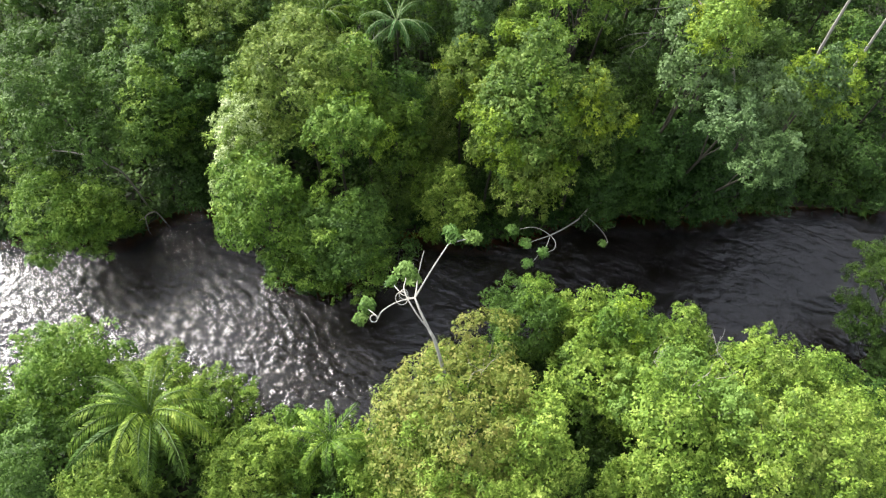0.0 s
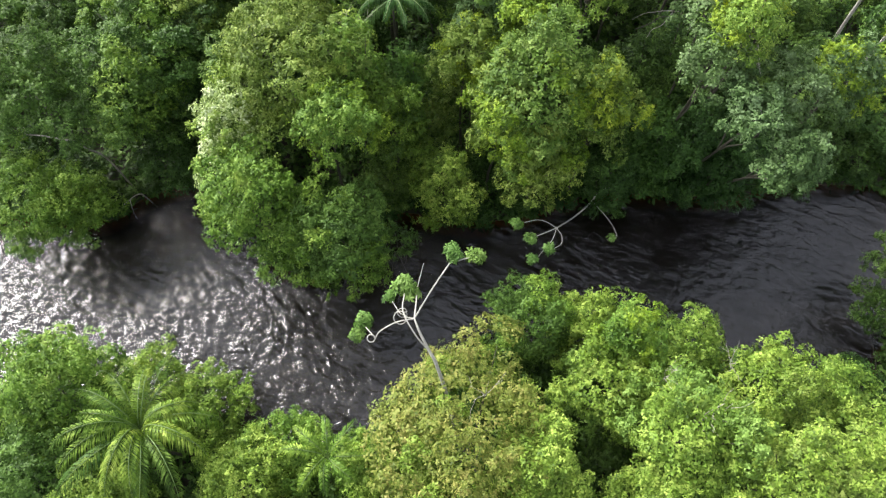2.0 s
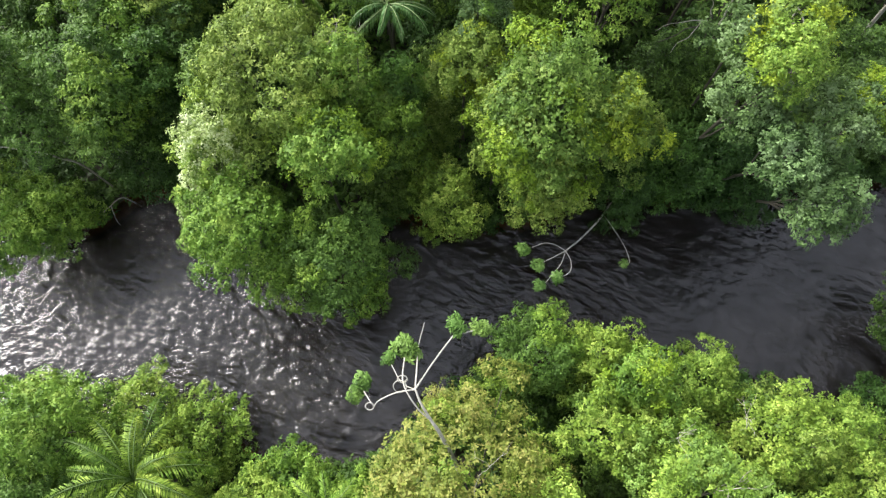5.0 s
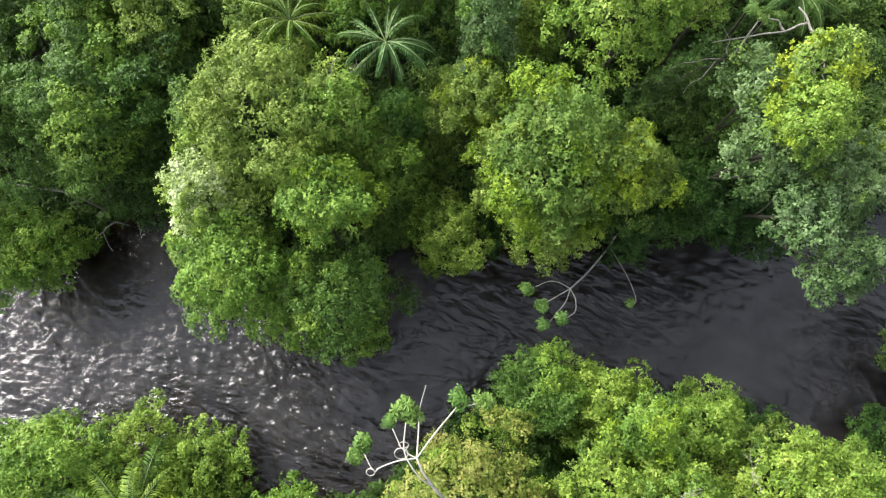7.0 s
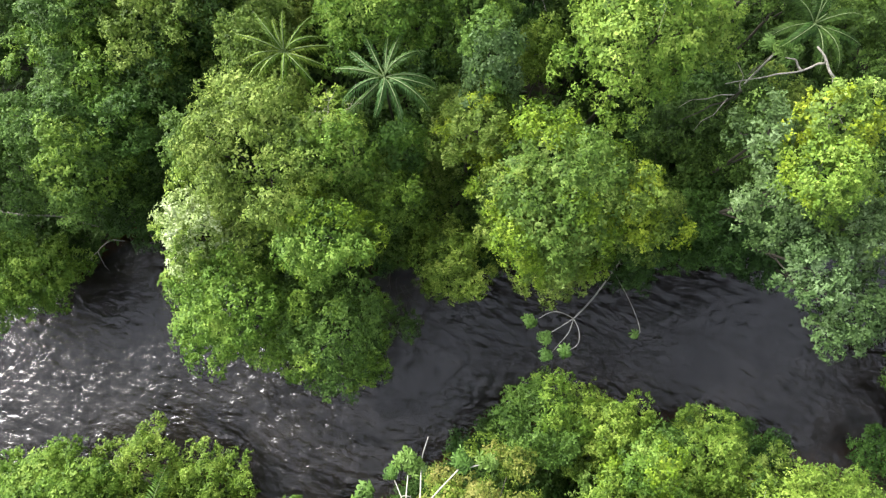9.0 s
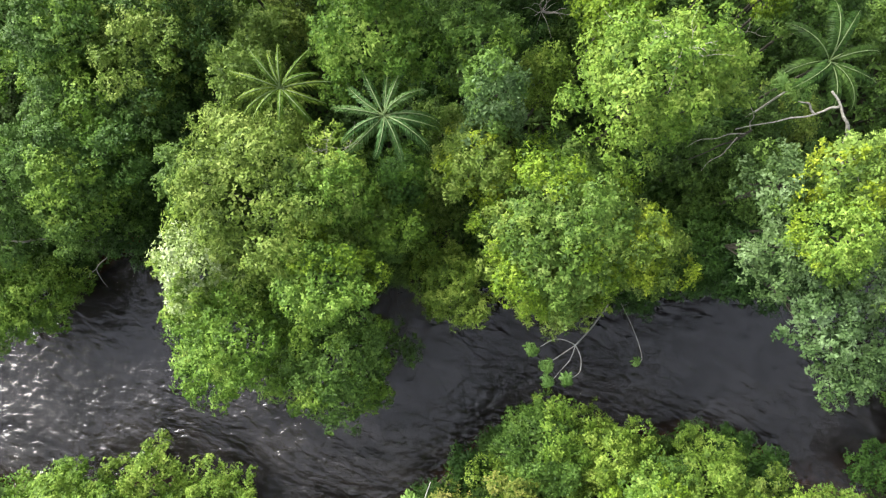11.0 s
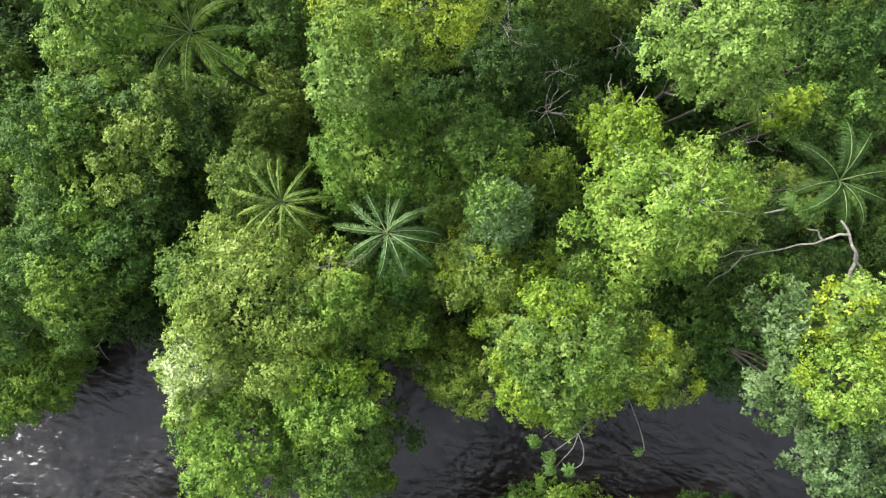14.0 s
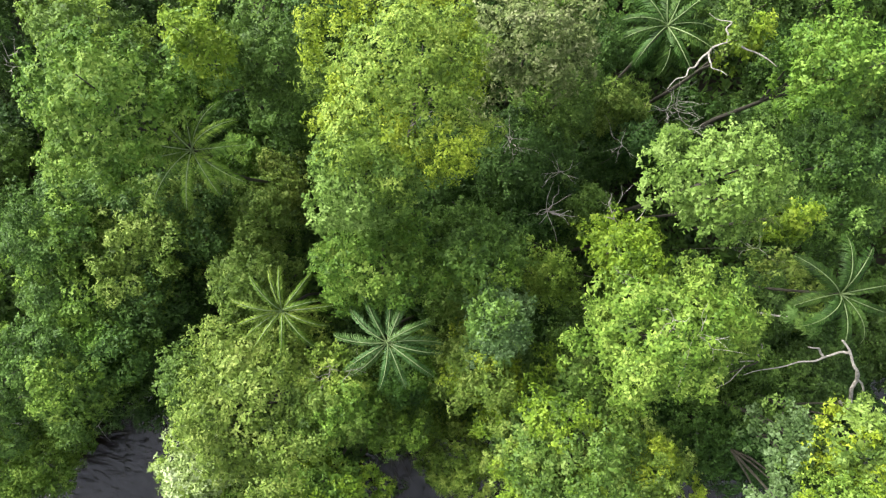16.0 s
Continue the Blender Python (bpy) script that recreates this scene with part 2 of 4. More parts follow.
def leaves(rng, p, nrm, length, width, per):
    """Rosettes of folded leaf blades at the points p, facing nrm."""
    m = len(p)
    p, nrm = np.repeat(p, per, 0), np.repeat(nrm, per, 0)
    k = len(p)
    az = np.tile(np.arange(per) * (2 * math.pi / per), m) + rng.uniform(-0.5, 0.5, k) + np.repeat(rng.uniform(0, 6.3, m), per)
    ref = unit(np.cross(nrm, np.array([[0.3, 0.2, 0.93]]) + rng.normal(0, 0.05, (k, 3))))
    w = np.cross(nrm, ref)
    flat = ref * np.cos(az)[:, None] + w * np.sin(az)[:, None]
    lift = rng.uniform(-0.25, 0.45, k)[:, None]
    d = unit(flat + nrm * lift)
    side = unit(np.cross(d, nrm) + rng.normal(0, 0.25, (k, 3)))
    size = rng.uniform(0.65, 1.25, k)[:, None]
    L, W = length * size, width * size
    base = p + d * L * 0.10 + rng.normal(0, 0.05, (k, 3))
    tip = base + d * L - np.array([[0, 0, 1.0]]) * L * rng.uniform(-0.05, 0.25, (k, 1))
    skew = rng.uniform(0.15, 0.5, (k, 1))
    v = np.stack((base - side * W * 0.45, base + side * W * 0.62 + d * L * skew, tip), 1).reshape(-1, 3)
    return v, np.arange(3 * k, dtype=np.int32).reshape(-1, 3)




def crown_lobes(rng, r, zb, zt, lobe=None):
    """Main boughs of a crown: balls spread over the upper part of an egg of radius r from zb to zt."""
    h = (zt - zb) / 2
    lr = lobe or min(max(0.34 * r, 0.70), 1.45)
    low = -0.55
    area = (1 - low) * 2 * math.pi * ((((r * r) ** 1.6 + 2 * (r * h) ** 1.6) / 3) ** (1 / 1.6))
    count = max(7, int(area * 0.74 / (math.pi * lr * lr)))
    k = np.arange(count) + 0.5
    z = np.clip(1 - (1 - low) * k / count + rng.normal(0, 0.35 / count ** 0.5, count), low, 1)
    a = k * 2.39996 + rng.uniform(0, 6.3) + rng.normal(0, 0.9 / count ** 0.5, count)
    s = np.sqrt(1 - z * z)
    c = np.stack((s * np.cos(a) * (r - lr * 0.7), s * np.sin(a) * (r - lr * 0.7), z * max(h - lr * 0.6, 0.2)), 1)
    c *= 1 + np.clip(rng.normal(0, 0.15, (count, 1)), -0.35, 0.17)
    f = rng.uniform(0, 6.3, 3)                       # no crown is round: two to five bulges
    c[:, :2] *= np.clip(1 + 0.13 * np.sin(2 * a + f[0]) + 0.10 * np.sin(3 * a + f[1]) + 0.07 * np.sin(5 * a + f[2]), 0.75, 1.17)[:, None]
    keep = rng.random(count) > 0.09
    c = c[keep]
    c[:, 2] += (zb + zt) / 2
    return c, lr * rng.uniform(0.62, 1.32, len(c))


def crown_mesh(name, rng, centres, radii, kinds, leaf, per=5, dens=4.0, clump=1.0):
    """Leaf rosettes in small clumps over the boughs. kinds: the leaf colour of each bough."""
    names = sorted(set(kinds))
    vs, fs, ix, at = [], [], [], 0
    mid = centres.mean(0)
    for i, (c, r) in enumerate(zip(centres, radii)):
        sr = max(0.30, r * 0.34) * clump
        m = max(6, int(1.6 * (r / sr) ** 2))
        d = unit(ball_dirs(rng, m, -0.35) + unit((c - mid)[None]) * 0.25)
        cc = c + d * (r - sr * 0.35) * rng.uniform(0.66, 1.18, (m, 1)) * np.array([[1, 1, 0.86]])
        far = np.ones(m, bool)
        for j, (c2, r2) in enumerate(zip(centres, radii)):
            if j != i:
                far &= np.linalg.norm(cc - c2, axis=1) > r2 * 0.76
        cc = cc[far]
        if not len(cc):
            continue
        q = max(4, int(dens * 2.95 * math.pi * sr * sr / (leaf / 0.30) ** 1.3))
        k = len(cc)
        dd = ball_dirs(rng, k * q, -0.12)
        cs = np.repeat(cc, q, 0)
        s = sr * np.repeat(rng.uniform(0.75, 1.25, k), q)[:, None]
        p = cs + dd * s * (1 - 0.32 * rng.random((k * q, 1)) ** 2.0) * np.array([[1, 1, 0.8]])
        nrm = unit(dd * 0.95 + unit(p - c) * 0.30 + np.array([[0, 0, 0.50]]) + rng.normal(0, 0.30, (k * q, 3)))
        v, f = leaves(rng, p, nrm, leaf, leaf * 0.66, per)
        vs.append(v)
        fs.append(f + at)
        ix.append(np.full(len(f), names.index(kinds[i])))
        at += len(v)
    # inner foliage round the limbs, in the shade of the boughs
    half = (centres.max(0) - centres.min(0)) * 0.5 + float(np.mean(radii)) * 0.35
    q = int(10.0 * math.pi * (half[0] * half[1] + half[0] * half[2]))
    p = mid + ball_dirs(rng, q, -0.45) * half * rng.uniform(0.60, 0.88, (q, 1))
    nrm = unit(unit(p - mid) * 0.6 + np.array([[0, 0, 0.7]]) + rng.normal(0, 0.3, (q, 3)))
    v, f = leaves(rng, p, nrm, min(leaf * 1.3, 0.27), min(leaf * 0.95, 0.2), 4)
    vs.append(v)
    fs.append(f + at)
    ix.append(np.full(len(f), names.index(kinds[0])))
    return mesh_from(name, np.concatenate(vs), np.concatenate(fs), [LEAF[k] for k in names], np.concatenate(ix))


# ---- the river bed, the banks and the water ----
def step(v):
    return 1 / (1 + math.exp(-max(-30, min(30, v))))


def south_bank(x):
    return 16.6 + 4.6 * (step((x - 1.0) / 1.2) - step((x - 23.5) / 1.6)) + 0.7 * math.sin(x * 0.31 + 1.2) + 1.6 * step((-x - 22) / 2) - 1.6 * step((x + 15.5) / 0.8) * step((-4.0 - x) / 0.8) + 6.5 * step((x - 33.0) / 0.8)


def north_bank(x):
    return 34.4 - 5.6 * (step((x + 15.5) / 0.9) - step((x + 6.4) / 0.6)) - 1.8 * step((x + 4) / 2) * step((6 - x) / 2) + 0.5 * math.sin(x * 0.37 + 2.6) + 0.06 * max(x, 0) - 1.2 * step((-x - 27) / 2) + 2.0 * step((x + 26.5) / 0.8) * step((-16.5 - x) / 0.5)


def on_land(x, y, margin=0.0):
    return y < south_bank(x) - margin or y > north_bank(x) + margin


def ground_height(x, y):
    d = min(y - south_bank(x), north_bank(x) - y)       # inside the river: how far from the bank
    bumps = 0.25 * noise.noise(Vector((x * 0.25, y * 0.25, 3.0))) + 0.1 * noise.noise(Vector((x * 0.9, y * 0.9, 7.0)))
    if d > 0:
        shoal = 0.86 * math.exp(-(((x - 28.8) / 4.6) ** 2 + ((y - 17.0) / 3.0) ** 2)) + 0.30 * math.exp(-(((x + 24) / 9) ** 2 + ((y - 22) / 3) ** 2))
        return -min(0.40 + 0.90 * d, 1.9) * (1 - min(0.99, shoal)) + 0.3 * bumps * min(1, d)
    return min(1.1, 0.1 - 0.5 * d) + bumps * (1 if d < -1 else -d)


def axis(lo, hi, step, far):
    inner = list(np.arange(lo, hi + 0.01, step))
    out, s, v = [], step, hi
    while v < far:
        s *= 1.5
        v += s
        out.append(v)
    return [lo - (v - hi) for v in reversed(out)] + inner + out


gx, gy = axis(-48, 48, 0.8, 2500), axis(-12, 76, 0.8, 2500)
gv = [(x, y, ground_height(x, y) if abs(x) < 400 else 1.0) for y in gy for x in gx]
gf = [(j * len(gx) + i, j * len(gx) + i + 1, (j + 1) * len(gx) + i + 1, (j + 1) * len(gx) + i) for j in range(len(gy) - 1) for i in range(len(gx) - 1)]
tagged(new("ground", mesh_from("ground", gv, gf, [GROUND], smooth=True)), "dark forest soil with leaf litter sloping to a sandy river bed", "ground", kind="structure")

wx, wy = np.arange(-90, 90.01, 0.45), np.linspace(-0.6, 0.6, 46)
wv = []
for s in wy:
    for x in wx:
        c, h = (south_bank(x) + north_bank(x)) / 2, (north_bank(x) - south_bank(x)) / 2
        y = c + s * h * 2 * 0.95
        z = 0.030 * noise.noise(Vector((x * 0.55, y * 1.1, 0))) + 0.018 * noise.noise(Vector((x * 1.3, y * 2.4, 5)))
        wv.append((x, y, z))
nw = len(wx)
wf = [(j * nw + i, j * nw + i + 1, (j + 1) * nw + i + 1, (j + 1) * nw + i) for j in range(len(wy) - 1) for i in range(nw - 1)]
tagged(new("water", mesh_from("water", wv, wf, [WATER], smooth=True)), "dark tea-coloured river water with small ripples", "river", kind="structure")


# ---- trees ----
LABELS = {
    "mid": "rainforest tree with a mid-green rounded crown",
    "dark": "rainforest tree with a dense dark green shade-toned crown",
    "fresh": "rainforest tree with a fresh green lumpy crown",
    "lime": "sunlit rainforest tree with a lime-green crown",
    "yellow": "rainforest tree with a bright yellow-green crown",
    "olive": "rainforest tree with an olive green fine-leaved crown",
    "pale": "rainforest tree with a pale olive flowering crown",
    "light": "rainforest tree with a pale green open crown",
    "blue": "rainforest tree with a grey-green crown",
    "rust": "bushy tree with olive leaves and rusty tips",
    "white": "tree draped with a white-flowering creeper",
}
PLACED = []


def tree(x, y, zt, zb, r, kind, second="", share=0.25, leaf=0.19, seed=0, label="", lobe=None, dens=3.8, group="", clump=1.0, bark=None):
    """A broadleaf tree: trunk, limbs and a crown from zb to zt, radius r, of one or two leaf colours."""
    rng = np.random.default_rng(seed or int(abs(x * 131 + y * 17) * 10) + 7)
    foot = y                                   # a crown over the water leans out from its bank
    if not on_land(x, y, 0.5):
        foot = south_bank(x) - 0.6 if y - south_bank(x) < north_bank(x) - y else north_bank(x) + 0.6
    g = ground_height(x, foot)
    zb = max(zb, g + 0.4)
    size = "tall " if zt - g > 19 else "low " if zt - g < 9.5 else ""
    place = " over the river" if foot != y else ""
    root = tagged(new("broadleaf_tree"), label or size + LABELS[kind] + place, "tree", group)
    root.location = (x, foot, g)
    PLACED.append((x, y, r))
    c, rad = crown_lobes(rng, r, zb - g, zt - g, lobe)
    c[:, 1] += y - foot
    kinds = [second if second and rng.random() < share else kind for _ in c]
    h = zt - g
    fork = max(0.35 * (zb - g) + 0.2 * h, 0.8)
    thick = 0.0065 * h + 0.012 * r
    lean = rng.normal(0, 0.25, 2)
    top = np.array((lean[0], lean[1] + y - foot, zb - g + 0.42 * (zt - zb)))
    line = wander((0, 0, -0.4), top, 0.18, rng, 7)
    part("trunk", tube_mesh("trunk", line, np.linspace(thick, thick * 0.35, 7), bark or BARK, 9), root)
    order = rng.permutation(len(c))[:max(4, min(8, len(c) // 4))]
    for i in order:
        a = line[int(rng.integers(4, 7))]
        part("limb", tube_mesh("limb", wander(a, c[i], 0.15, rng, 5), np.linspace(thick * 0.42, 0.025, 5), BARK, 6), root)
    part("crown", crown_mesh("crown", rng, c, rad, kinds, leaf, dens=dens, clump=clump), root)
    return root

# north bank, upper canopy
tree(-2.2, 53.6, 26.8, 17.0, 4.5, 'yellow', second='lime', share=0.5, leaf=0.145)
tree(4.4, 57.0, 21.3, 12.0, 3.6, 'pale', second='lime')
tree(-4.6, 49.4, 24.2, 15.0, 2.8, 'light')
tree(-4.2, 45.5, 20.5, 12.0, 3.2, 'lime', second='fresh', share=0.6)
tree(1.5, 46.0, 19.0, 11.0, 2.6, 'mid', second='fresh')
tree(2.4, 42.4, 21.0, 13.0, 2.1, 'light', second='blue', share=0.5)
tree(5.8, 44.6, 16.0, 9.0, 1.6, 'fresh')
tree(11.7, 48.9, 26.4, 20.5, 2.7, 'light', leaf=0.18)
tree(9.9, 42.0, 26.2, 15.0, 3.8, 'lime', second='fresh', share=0.3)
tree(8.7, 46.0, 22.5, 15.0, 1.9, 'yellow')
tree(6.7, 35.4, 21.3, 5.0, 4.8, 'olive', second='yellow', share=0.4)
tree(10.5, 34.2, 19.7, 10.0, 2.4, 'olive', second='yellow', share=0.35)
tree(3.7, 35.3, 18.5, 9.0, 2.0, 'olive', second='mid', share=0.4)
tree(6.7, 32.0, 15.4, 5.0, 2.6, 'olive', second='lime', share=0.3)
tree(17.4, 34.3, 25.4, 20.0, 2.0, 'lime', second='yellow', share=0.4, leaf=0.16)
tree(18.5, 37.2, 24.8, 19.5, 1.9, 'light', second='yellow', share=0.4)
tree(15.9, 37.0, 22.8, 19.0, 1.7, 'blue', second='light', share=0.2)
tree(16.1, 33.6, 22.2, 18.5, 1.9, 'blue')
tree(18.3, 30.7, 21.5, 18.0, 2.2, 'blue')
tree(20.9, 32.5, 21.8, 17.5, 2.4, 'blue', second='light', share=0.2)
tree(20.6, 28.4, 20.0, 16.5, 2.3, 'blue')
tree(14.6, 39.7, 16.5, 6.0, 2.2, 'dark', second='mid')
tree(12.5, 33.9, 12.4, 3.0, 2.7, 'dark', second='mid')
# dark leaf colour stands for the deep shade below the grey-green crowns
tree(25.5, 35.4, 11.0, 3.0, 3.1, 'dark')
tree(21.3, 36.1, 12.0, 3.0, 2.6, 'dark')
tree(25.3, 34.2, 21.5, 15.0, 2.4, 'yellow', second='blue', share=0.4)
tree(32.9, 39.4, 4.5, 0.6, 3.0, 'dark')
tree(25.7, 38.1, 4.2, 0.6, 2.7, 'dark')
tree(38.0, 40.5, 5.0, 0.6, 3.3, 'dark')
tree(19.2, 36.5, 5.0, 0.6, 2.5, 'dark')
# lighter leaf colour makes up for the shadow on this low tree
tree(-3.9, 34.7, 7.0, 0.8, 2.3, 'mid')
tree(-10.6, 37.7, 20.4, 7.0, 4.9, 'olive', second='lime', share=0.35)
tree(-7.2, 32.8, 19.0, 12.0, 2.8, 'yellow', second='lime', share=0.5)
tree(-14.7, 33.6, 17.0, 8.0, 2.3, 'white', second='lime', share=0.4)
tree(-12.8, 29.3, 16.6, 1.5, 3.7, 'fresh', second='lime', share=0.35)
tree(-16.2, 30.8, 13.5, 9.0, 0.9, 'white', second='lime', share=0.4)
tree(-7.0, 27.6, 14.3, 1.5, 3.8, 'mid', second='fresh', share=0.4)
# fresh leaf colour brightens these two against the shadow of their neighbours
tree(-3.7, 36.5, 14.9, 3.0, 2.6, 'fresh', second='mid', share=0.5)
tree(-2.9, 38.7, 15.2, 6.0, 1.9, 'fresh', second='mid', share=0.4)
# dark leaves again, for the shade beneath the crowns over the river
tree(17.5, 34.4, 15.0, 5.0, 2.6, 'dark')
tree(20.6, 33.4, 13.5, 4.0, 2.6, 'dark')
tree(-6.2, 37.6, 19.0, 8.0, 2.7, 'olive', second='fresh', share=0.3)
tree(-15.2, 38.8, 15.8, 5.0, 2.2, 'mid')
tree(-22.2, 36.6, 7.2, 1.0, 2.6, 'dark')
# lime leaf colour, brightened to offset the shadow here
tree(0.3, 32.7, 10.8, 2.0, 2.6, 'lime', second='fresh', share=0.4)
tree(1.6, 39.6, 17.5, 9.0, 2.4, 'olive', second='yellow')
tree(18.8, 42.0, 14.0, 3.0, 2.3, 'dark')
tree(16.6, 42.6, 13.0, 4.0, 2.0, 'dark', second='mid')
# dark leaf colour for shaded foliage; these also darken the reflection in the river
tree(17.6, 38.6, 12.5, 2.5, 2.6, 'dark')
tree(23.5, 38.8, 12.0, 2.0, 2.6, 'dark')
tree(29.5, 39.5, 13.0, 2.5, 2.8, 'dark')
tree(33.6, 47.4, 25.0, 19.0, 3.0, 'mid', label='tall rainforest tree with a straight pale grey trunk', bark=PALE_BARK)
tree(34.8, 44.8, 24.0, 18.0, 2.8, 'mid', label='tall rainforest tree with a straight pale grey trunk', bark=PALE_BARK)
# north bank, western stretch
tree(-23.1, 43.9, 14.5, 4.0, 4.0, 'fresh', second='mid', share=0.5)
tree(-23.0, 47.7, 16.0, 6.0, 3.2, 'mid')
tree(-23.1, 38.8, 14.8, 4.0, 3.8, 'mid', second='fresh')
tree(-20.4, 40.7, 12.6, 3.0, 2.7, 'dark')
tree(-28.3, 32.1, 9.0, 1.0, 2.9, 'fresh')
tree(-16.3, 48.0, 14.5, 6.0, 3.5, 'dark', second='olive')
tree(-18.2, 43.8, 14.0, 4.0, 3.2, 'dark')
tree(-31.2, 32.1, 9.5, 0.8, 4.1, 'fresh', second='lime')
tree(-31.1, 39.5, 16.0, 4.0, 5.1, 'mid', second='fresh', share=0.3)
tree(-15.8, 52.6, 26.0, 15.0, 3.4, 'fresh', second='lime', share=0.4)
tree(-18.2, 56.6, 22.6, 12.0, 2.8, 'fresh', second='mid', share=0.4)
tree(-12.0, 56.0, 24.0, 14.0, 1.8, 'yellow', second='light')
tree(-9.8, 56.7, 20.0, 10.0, 2.4, 'mid')
tree(-22.3, 47.8, 16.0, 6.0, 3.5, 'fresh', second='mid', share=0.5)
tree(-18.9, 46.5, 15.5, 6.0, 3.2, 'olive')
tree(-16.2, 48.9, 15.0, 6.0, 2.4, 'olive')
tree(-24.1, 40.1, 15.2, 4.0, 3.6, 'mid')
tree(-20.6, 41.6, 14.0, 4.0, 3.1, 'mid', second='fresh')
tree(-12.3, 48.2, 12.0, 4.0, 2.4, 'olive')
tree(-11.5, 44.6, 17.0, 7.0, 2.2, 'olive')
# north bank, eastern stretch
tree(19.8, 50.4, 22.4, 14.0, 1.9, 'mid', second='dark', share=0.4)
tree(17.6, 54.4, 25.5, 17.0, 2.1, 'fresh')
tree(14.4, 56.7, 22.5, 16.0, 1.2, 'olive', second='yellow', share=0.4)
tree(20.9, 47.7, 20.0, 10.0, 2.5, 'mid', second='light', share=0.4)
tree(17.4, 47.5, 20.5, 16.0, 1.0, 'yellow')
tree(22.2, 52.2, 15.0, 6.0, 2.4, 'dark', second='mid')
tree(20.0, 53.3, 14.0, 5.0, 2.3, 'dark', second='mid')
tree(17.2, 38.0, 15.0, 4.0, 2.9, 'mid')
tree(15.6, 35.1, 14.0, 3.0, 3.2, 'mid')
tree(20.7, 37.9, 15.0, 5.0, 2.6, 'dark')
# north bank, trees in the gaps; the dark leaf colour stands in for shade
tree(4.0, 51.6, 15.4, 4.5, 3.1, 'dark')
tree(5.7, 49.0, 12.0, 4.5, 2.8, 'dark')
tree(8.2, 48.6, 12.9, 5.5, 1.8, 'mid')
tree(-0.9, 49.8, 11.5, 4.5, 1.9, 'dark')
tree(0.1, 42.8, 10.5, 2.5, 2.1, 'olive')
tree(-1.2, 38.7, 9.5, 2.5, 2.2, 'olive')
tree(6.8, 55.5, 14.2, 5.5, 2.8, 'mid')
tree(-11.9, 50.7, 8.0, 1.5, 2.8, 'olive')
tree(-10.7, 55.6, 9.5, 2.5, 2.2, 'mid')
tree(-14.3, 52.5, 8.5, 2.5, 2.0, 'fresh')
tree(10.1, 52.7, 7.5, 1.5, 2.3, 'dark')
tree(11.0, 55.8, 9.0, 2.5, 2.4, 'olive')
tree(12.3, 52.9, 10.5, 3.5, 1.8, 'dark')
tree(23.2, 39.9, 7.0, 1.5, 2.5, 'dark')
tree(25.8, 37.6, 7.0, 1.5, 2.3, 'dark')
tree(-1.2, 53.3, 9.5, 2.5, 2.2, 'dark')
tree(8.2, 40.2, 10.5, 3.5, 2.0, 'mid')
tree(5.6, 38.5, 8.5, 1.5, 2.0, 'dark')
tree(17.2, 37.5, 9.0, 2.0, 2.4, 'mid')
tree(13.6, 39.9, 12.0, 4.0, 2.1, 'dark')
# south bank
tree(1.0, 12.6, 17.3, 2.0, 6.2, 'rust', second='lime', share=0.3, leaf=0.18)
tree(6.0, 21.4, 11.6, 1.0, 3.3, 'fresh', second='mid', share=0.5)
tree(10.0, 21.6, 11.6, 1.0, 2.6, 'fresh', second='lime', share=0.5)
tree(11.6, 19.7, 14.6, 4.0, 2.4, 'yellow', second='lime', share=0.5)
tree(16.1, 19.7, 11.6, 2.0, 3.3, 'lime', second='mid', share=0.3)
tree(20.1, 16.4, 14.9, 3.0, 3.4, 'lime', second='olive')
tree(13.8, 16.0, 13.6, 3.0, 2.5, 'lime', second='fresh', share=0.4)
tree(24.3, 16.0, 12.4, 2.0, 2.9, 'lime')
tree(13.9, 12.8, 19.0, 7.0, 3.5, 'lime', second='light', share=0.4)
tree(11.8, 19.1, 8.0, 1.0, 2.4, 'dark')
tree(10.1, 16.7, 13.2, 5.0, 3.0, 'light', second='lime', share=0.35, leaf=0.21)
tree(22.9, 15.1, 11.5, 2.0, 2.8, 'mid', second='dark')
tree(19.2, 9.8, 21.0, 8.0, 3.6, 'lime', second='olive')
tree(24.9, 12.7, 14.0, 4.0, 3.7, 'lime')
tree(12.0, 9.8, 12.0, 3.0, 2.7, 'lime')
tree(5.2, 11.0, 16.8, 4.0, 3.2, 'lime')
tree(-0.8, 10.1, 12.0, 3.0, 3.2, 'lime')
tree(-24.9, 16.6, 14.4, 2.0, 3.7, 'fresh', second='lime', share=0.3)
tree(-24.9, 11.4, 12.5, 2.0, 3.8, 'mid')
tree(-21.0, 9.6, 11.6, 2.0, 3.2, 'lime')
tree(-12.6, 11.6, 10.2, 1.4, 3.2, 'lime')
tree(-10.3, 13.6, 8.5, 1.4, 2.8, 'fresh')
tree(-5.3, 12.1, 9.0, 1.4, 2.2, 'fresh')
tree(-21.0, 18.3, 5.3, 0.6, 3.4, 'lime', second='yellow', share=0.3)
tree(-16.7, 16.9, 4.6, 0.6, 3.2, 'lime')
tree(-26.6, 18.2, 8.8, 0.8, 2.9, 'fresh')
tree(34.1, 26.2, 11.0, 1.0, 2.6, 'mid')
tree(33.0, 24.1, 4.5, 0.6, 1.8, 'mid')
tree(30.3, 19.2, 4.0, 0.6, 1.7, 'mid')


